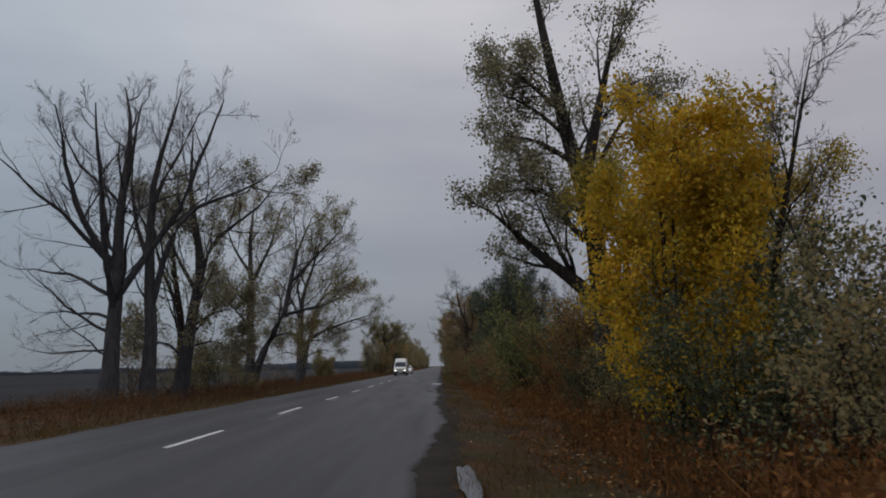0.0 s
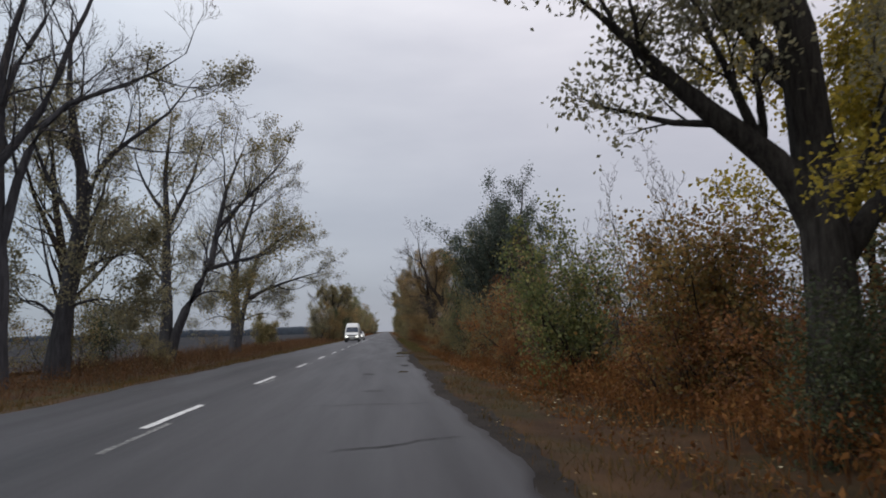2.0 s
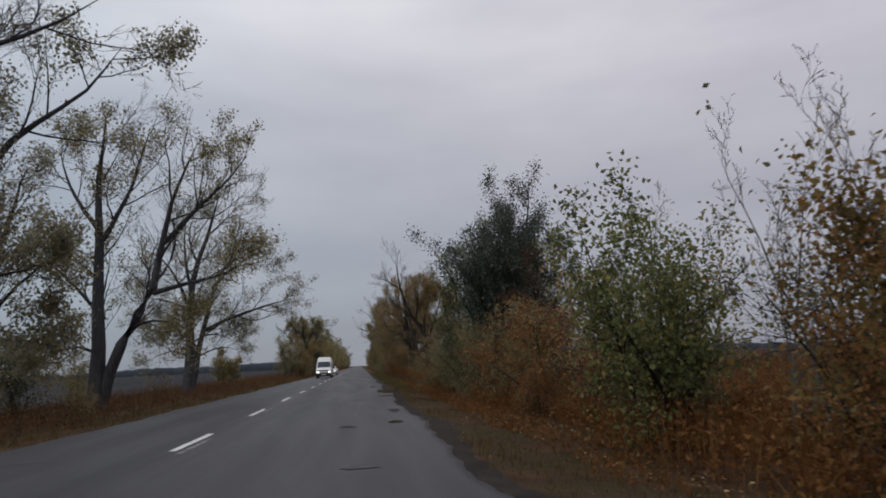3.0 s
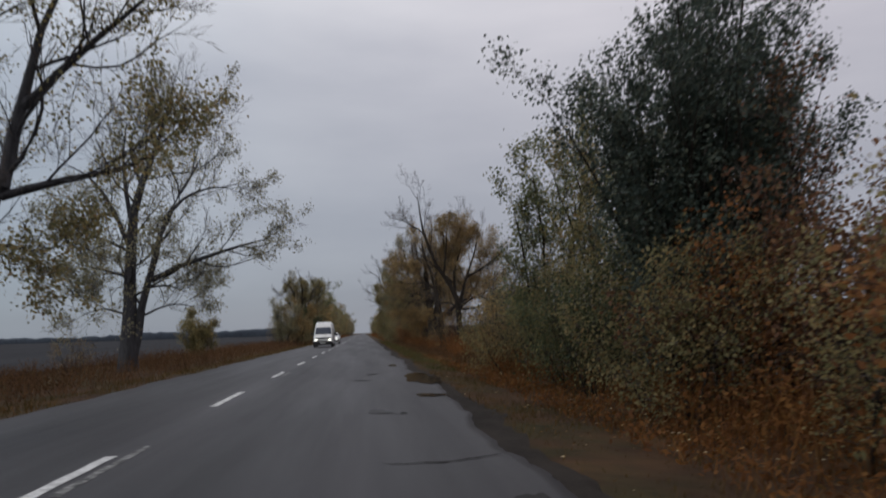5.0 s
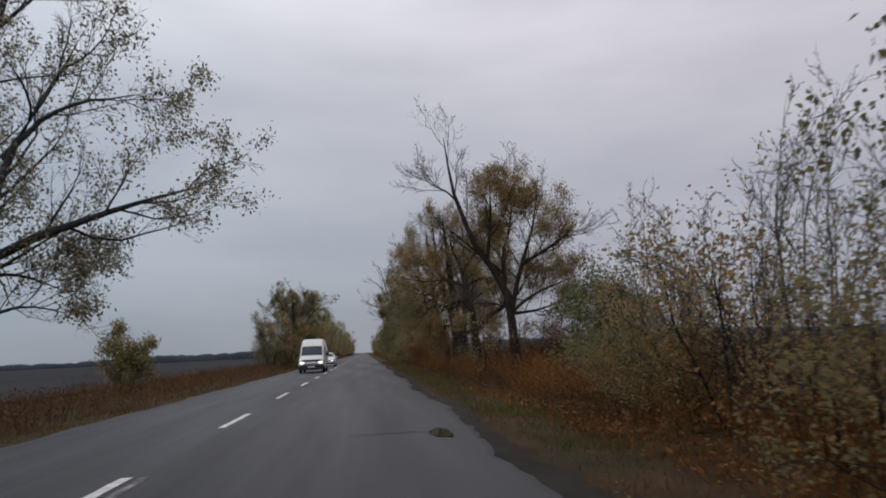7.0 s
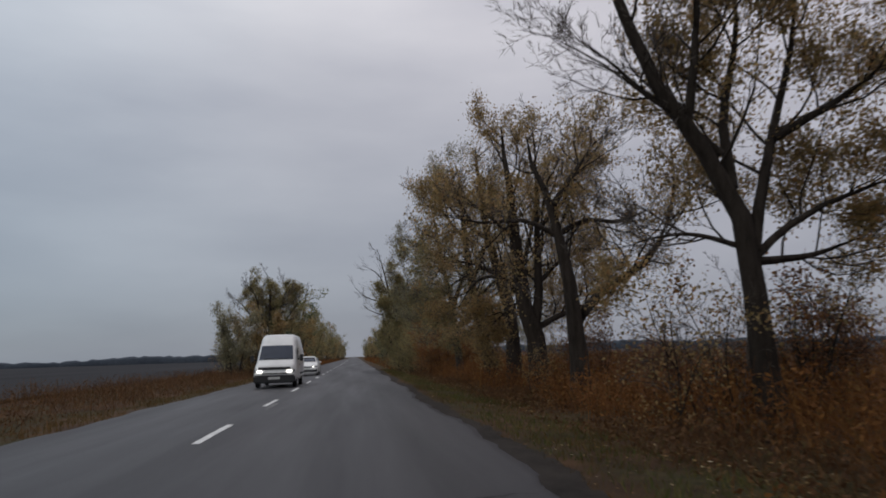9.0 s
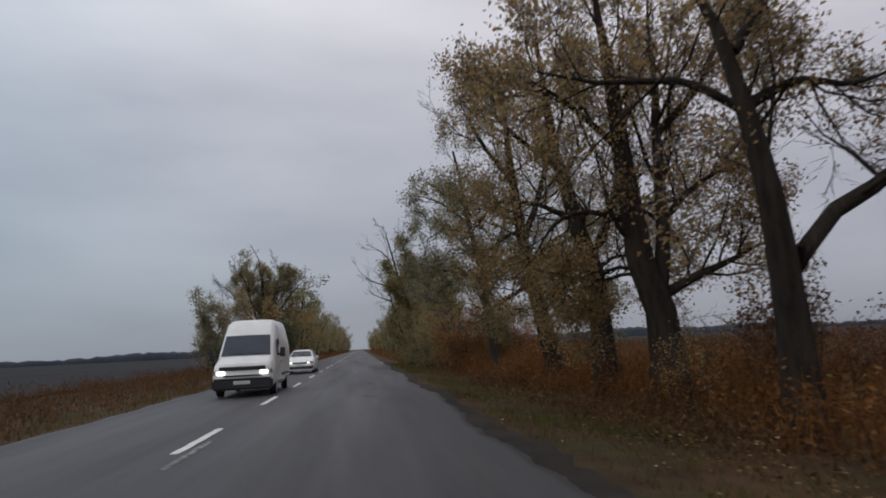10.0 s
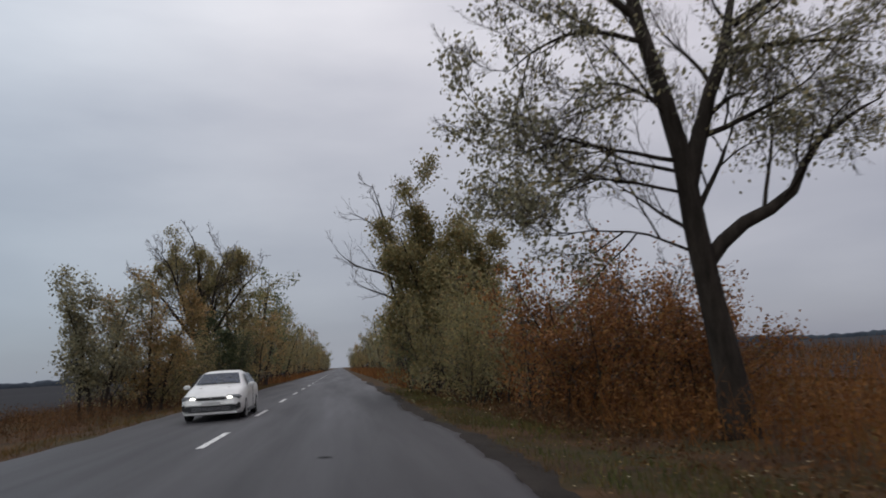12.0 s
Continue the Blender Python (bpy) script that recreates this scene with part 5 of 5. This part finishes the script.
def van():
    v = tagged(new("van"), "white high-roof delivery van with lit headlights on the road", "van")
    part("body", loft([(0.0, 0.34, 0.72, 0.98, 0.90, 0.84), (0.12, 0.30, 0.80, 1.08, 0.95, 0.86), (0.72, 0.28, 0.95, 1.26, 0.98, 0.86), (1.42, 0.28, 1.25, 1.98, 0.99, 0.80), (1.95, 0.28, 1.55, 2.46, 0.99, 0.76), (2.5, 0.28, 1.6, 2.54, 0.99, 0.78), (5.2, 0.30, 1.6, 2.54, 0.99, 0.78), (5.55, 0.34, 1.6, 2.48, 0.96, 0.76)]), WHITE, v)
    part("windscreen", panel([(-0.80, 0.76, 1.31), (0.80, 0.76, 1.31), (0.73, 1.40, 1.985), (-0.73, 1.40, 1.985)], -0.02), GLASS_SKY, v)
    for s in (-1, 1):
        q = [(s * 0.995, 1.25, 1.28), (s * 1.005, 2.05, 1.28), (s * 0.93, 2.0, 1.86), (s * 0.935, 1.55, 1.82)]
        part("side_window", panel(q if s < 0 else q[::-1], 0.012), GLASS_SKY, v)
        part("headlight", block(s * 0.68, 0.02, 0.775, 0.26, 0.12, 0.12), LAMP, v, "lit headlight")
        m = part("mirror", block(s * 1.16, 1.12, 1.38, 0.16, 0.12, 0.32), PLASTIC, v)
        part("mirror_arm", block(s * 1.04, 1.14, 1.32, 0.14, 0.05, 0.05, 0.01), PLASTIC, m)
        part("side_trim", block(s * 0.997, 3.6, 0.62, 0.03, 2.3, 0.09, 0.008), PLASTIC, v)
        part("door_handle", block(s * 1.0, 2.15, 1.05, 0.03, 0.16, 0.04, 0.008), PLASTIC, v)
        part("indicator", block(s * 0.90, 0.06, 0.80, 0.07, 0.12, 0.13, 0.01), LENS, v)
    part("grille", block(0, 0.0, 0.915, 1.46, 0.07, 0.12), PLASTIC, v)
    part("lower_grille", block(0, -0.01, 0.68, 1.2, 0.05, 0.05, 0.01), PLASTIC, v)
    part("bumper", block(0, 0.02, 0.42, 1.9, 0.30, 0.36, 0.06), PLASTIC, v)
    part("bumper_trim", block(0, -0.015, 0.61, 1.82, 0.2, 0.035, 0.012), RIM, v)
    part("licence_plate", block(0, -0.14, 0.47, 0.52, 0.012, 0.11, 0.004), PLATE, v)
    for s in (-0.3, 0.35):
        part("wiper", block(s, 0.80, 1.375, 0.5, 0.02, 0.02, 0.005), PLASTIC, v)
    wheels(v, (-0.86, 0.86), (0.95, 4.45), 0.345, 0.2)
    return v


def sedan():
    v = tagged(new("car"), "white four-door saloon car with lit headlights", "car")
    part("body", loft([(0.0, 0.24, 0.55, 0.66, 0.74, 0.66), (0.10, 0.20, 0.62, 0.74, 0.84, 0.72), (0.45, 0.18, 0.72, 0.86, 0.885, 0.74), (1.15, 0.18, 0.88, 0.99, 0.89, 0.74), (1.35, 0.18, 0.92, 1.06, 0.89, 0.70), (2.05, 0.18, 0.95, 1.42, 0.89, 0.58), (2.6, 0.18, 0.96, 1.46, 0.89, 0.57), (3.3, 0.18, 0.97, 1.42, 0.89, 0.57), (4.0, 0.2, 0.98, 1.10, 0.88, 0.66), (4.45, 0.24, 0.9, 1.02, 0.85, 0.70), (4.62, 0.3, 0.72, 0.9, 0.78, 0.66)]), WHITE, v)
    part("windscreen", panel([(-0.67, 1.30, 1.055), (0.67, 1.30, 1.055), (0.545, 1.93, 1.375), (-0.545, 1.93, 1.375)], -0.02), GLASS_SKY, v)
    for s in (-1, 1):
        q = [(s * 0.872, 1.6, 1.0), (s * 0.875, 3.5, 1.02), (s * 0.68, 3.2, 1.36), (s * 0.68, 2.1, 1.36)]
        part("side_window", panel(q if s < 0 else q[::-1], 0.012), GLASS_SKY, v)
        hl = part("headlight", block(s * 0.63, 0.16, 0.68, 0.42, 0.28, 0.13, 0.04), LENS, v)
        part("bulb", block(s * 0.53, 0.02, 0.675, 0.15, 0.05, 0.07, 0.02), LAMP, hl, "lit headlight")
        part("bumper_vent", block(s * 0.765, 0.08, 0.42, 0.12, 0.16, 0.2, 0.03), PLASTIC, v)
        part("fog_lamp", block(s * 0.68, -0.03, 0.315, 0.1, 0.06, 0.06, 0.015), LENS, v)
        part("door_seam", block(s * 0.892, 2.62, 0.62, 0.012, 0.014, 0.62, 0.003), PLASTIC, v)
        part("sill", block(s * 0.87, 2.25, 0.22, 0.06, 1.9, 0.08, 0.015), PLASTIC, v)
        part("mirror", block(s * 0.98, 1.55, 1.0, 0.2, 0.1, 0.13, 0.03), WHITE, v)
        part("door_handle", block(s * 0.895, 2.4, 0.86, 0.025, 0.14, 0.03, 0.006), WHITE, v)
    part("grille", block(0, 0.02, 0.645, 0.86, 0.07, 0.085, 0.02), PLASTIC, v)
    part("lower_grille", block(0, 0.02, 0.37, 1.5, 0.14, 0.17, 0.03), PLASTIC, v)
    for z in (0.33, 0.37, 0.41):
        part("grille_bar", block(0, -0.055, z, 1.1, 0.02, 0.012, 0.004), RIM, v)
    part("bumper_lip", block(0, 0.03, 0.235, 1.52, 0.18, 0.05, 0.02), WHITE, v)
    part("bumper_shelf", block(0, 0.0, 0.49, 1.42, 0.14, 0.055, 0.02), WHITE, v)
    part("licence_plate", block(0, -0.085, 0.515, 0.52, 0.012, 0.11, 0.004), PLATE, v)
    part("chrome_strip", block(0, -0.03, 0.70, 0.84, 0.04, 0.018, 0.006), RIM, v)
    part("badge", disc(0, -0.03, 0.675, 0.045, 0.02, 0.006), RIM, v)
    for q in (-0.28, 0.3):
        part("wiper", block(q, 1.29, 1.085, 0.5, 0.02, 0.02, 0.005), PLASTIC, v)
    for q in (-0.42, 0.42):
        part("bonnet_crease", block(q, 0.75, 0.962, 0.02, 0.8, 0.02, 0.008), WHITE, v)
    wheels(v, (-0.79, 0.79), (0.9, 3.6), 0.32, 0.2)
    return v


van().matrix_basis = pose(-3.8, 107.4, 0.0, 0, 0, 0)
sedan().matrix_basis = pose(-3.8, 129.2, 0.0, 0, 0, 0)
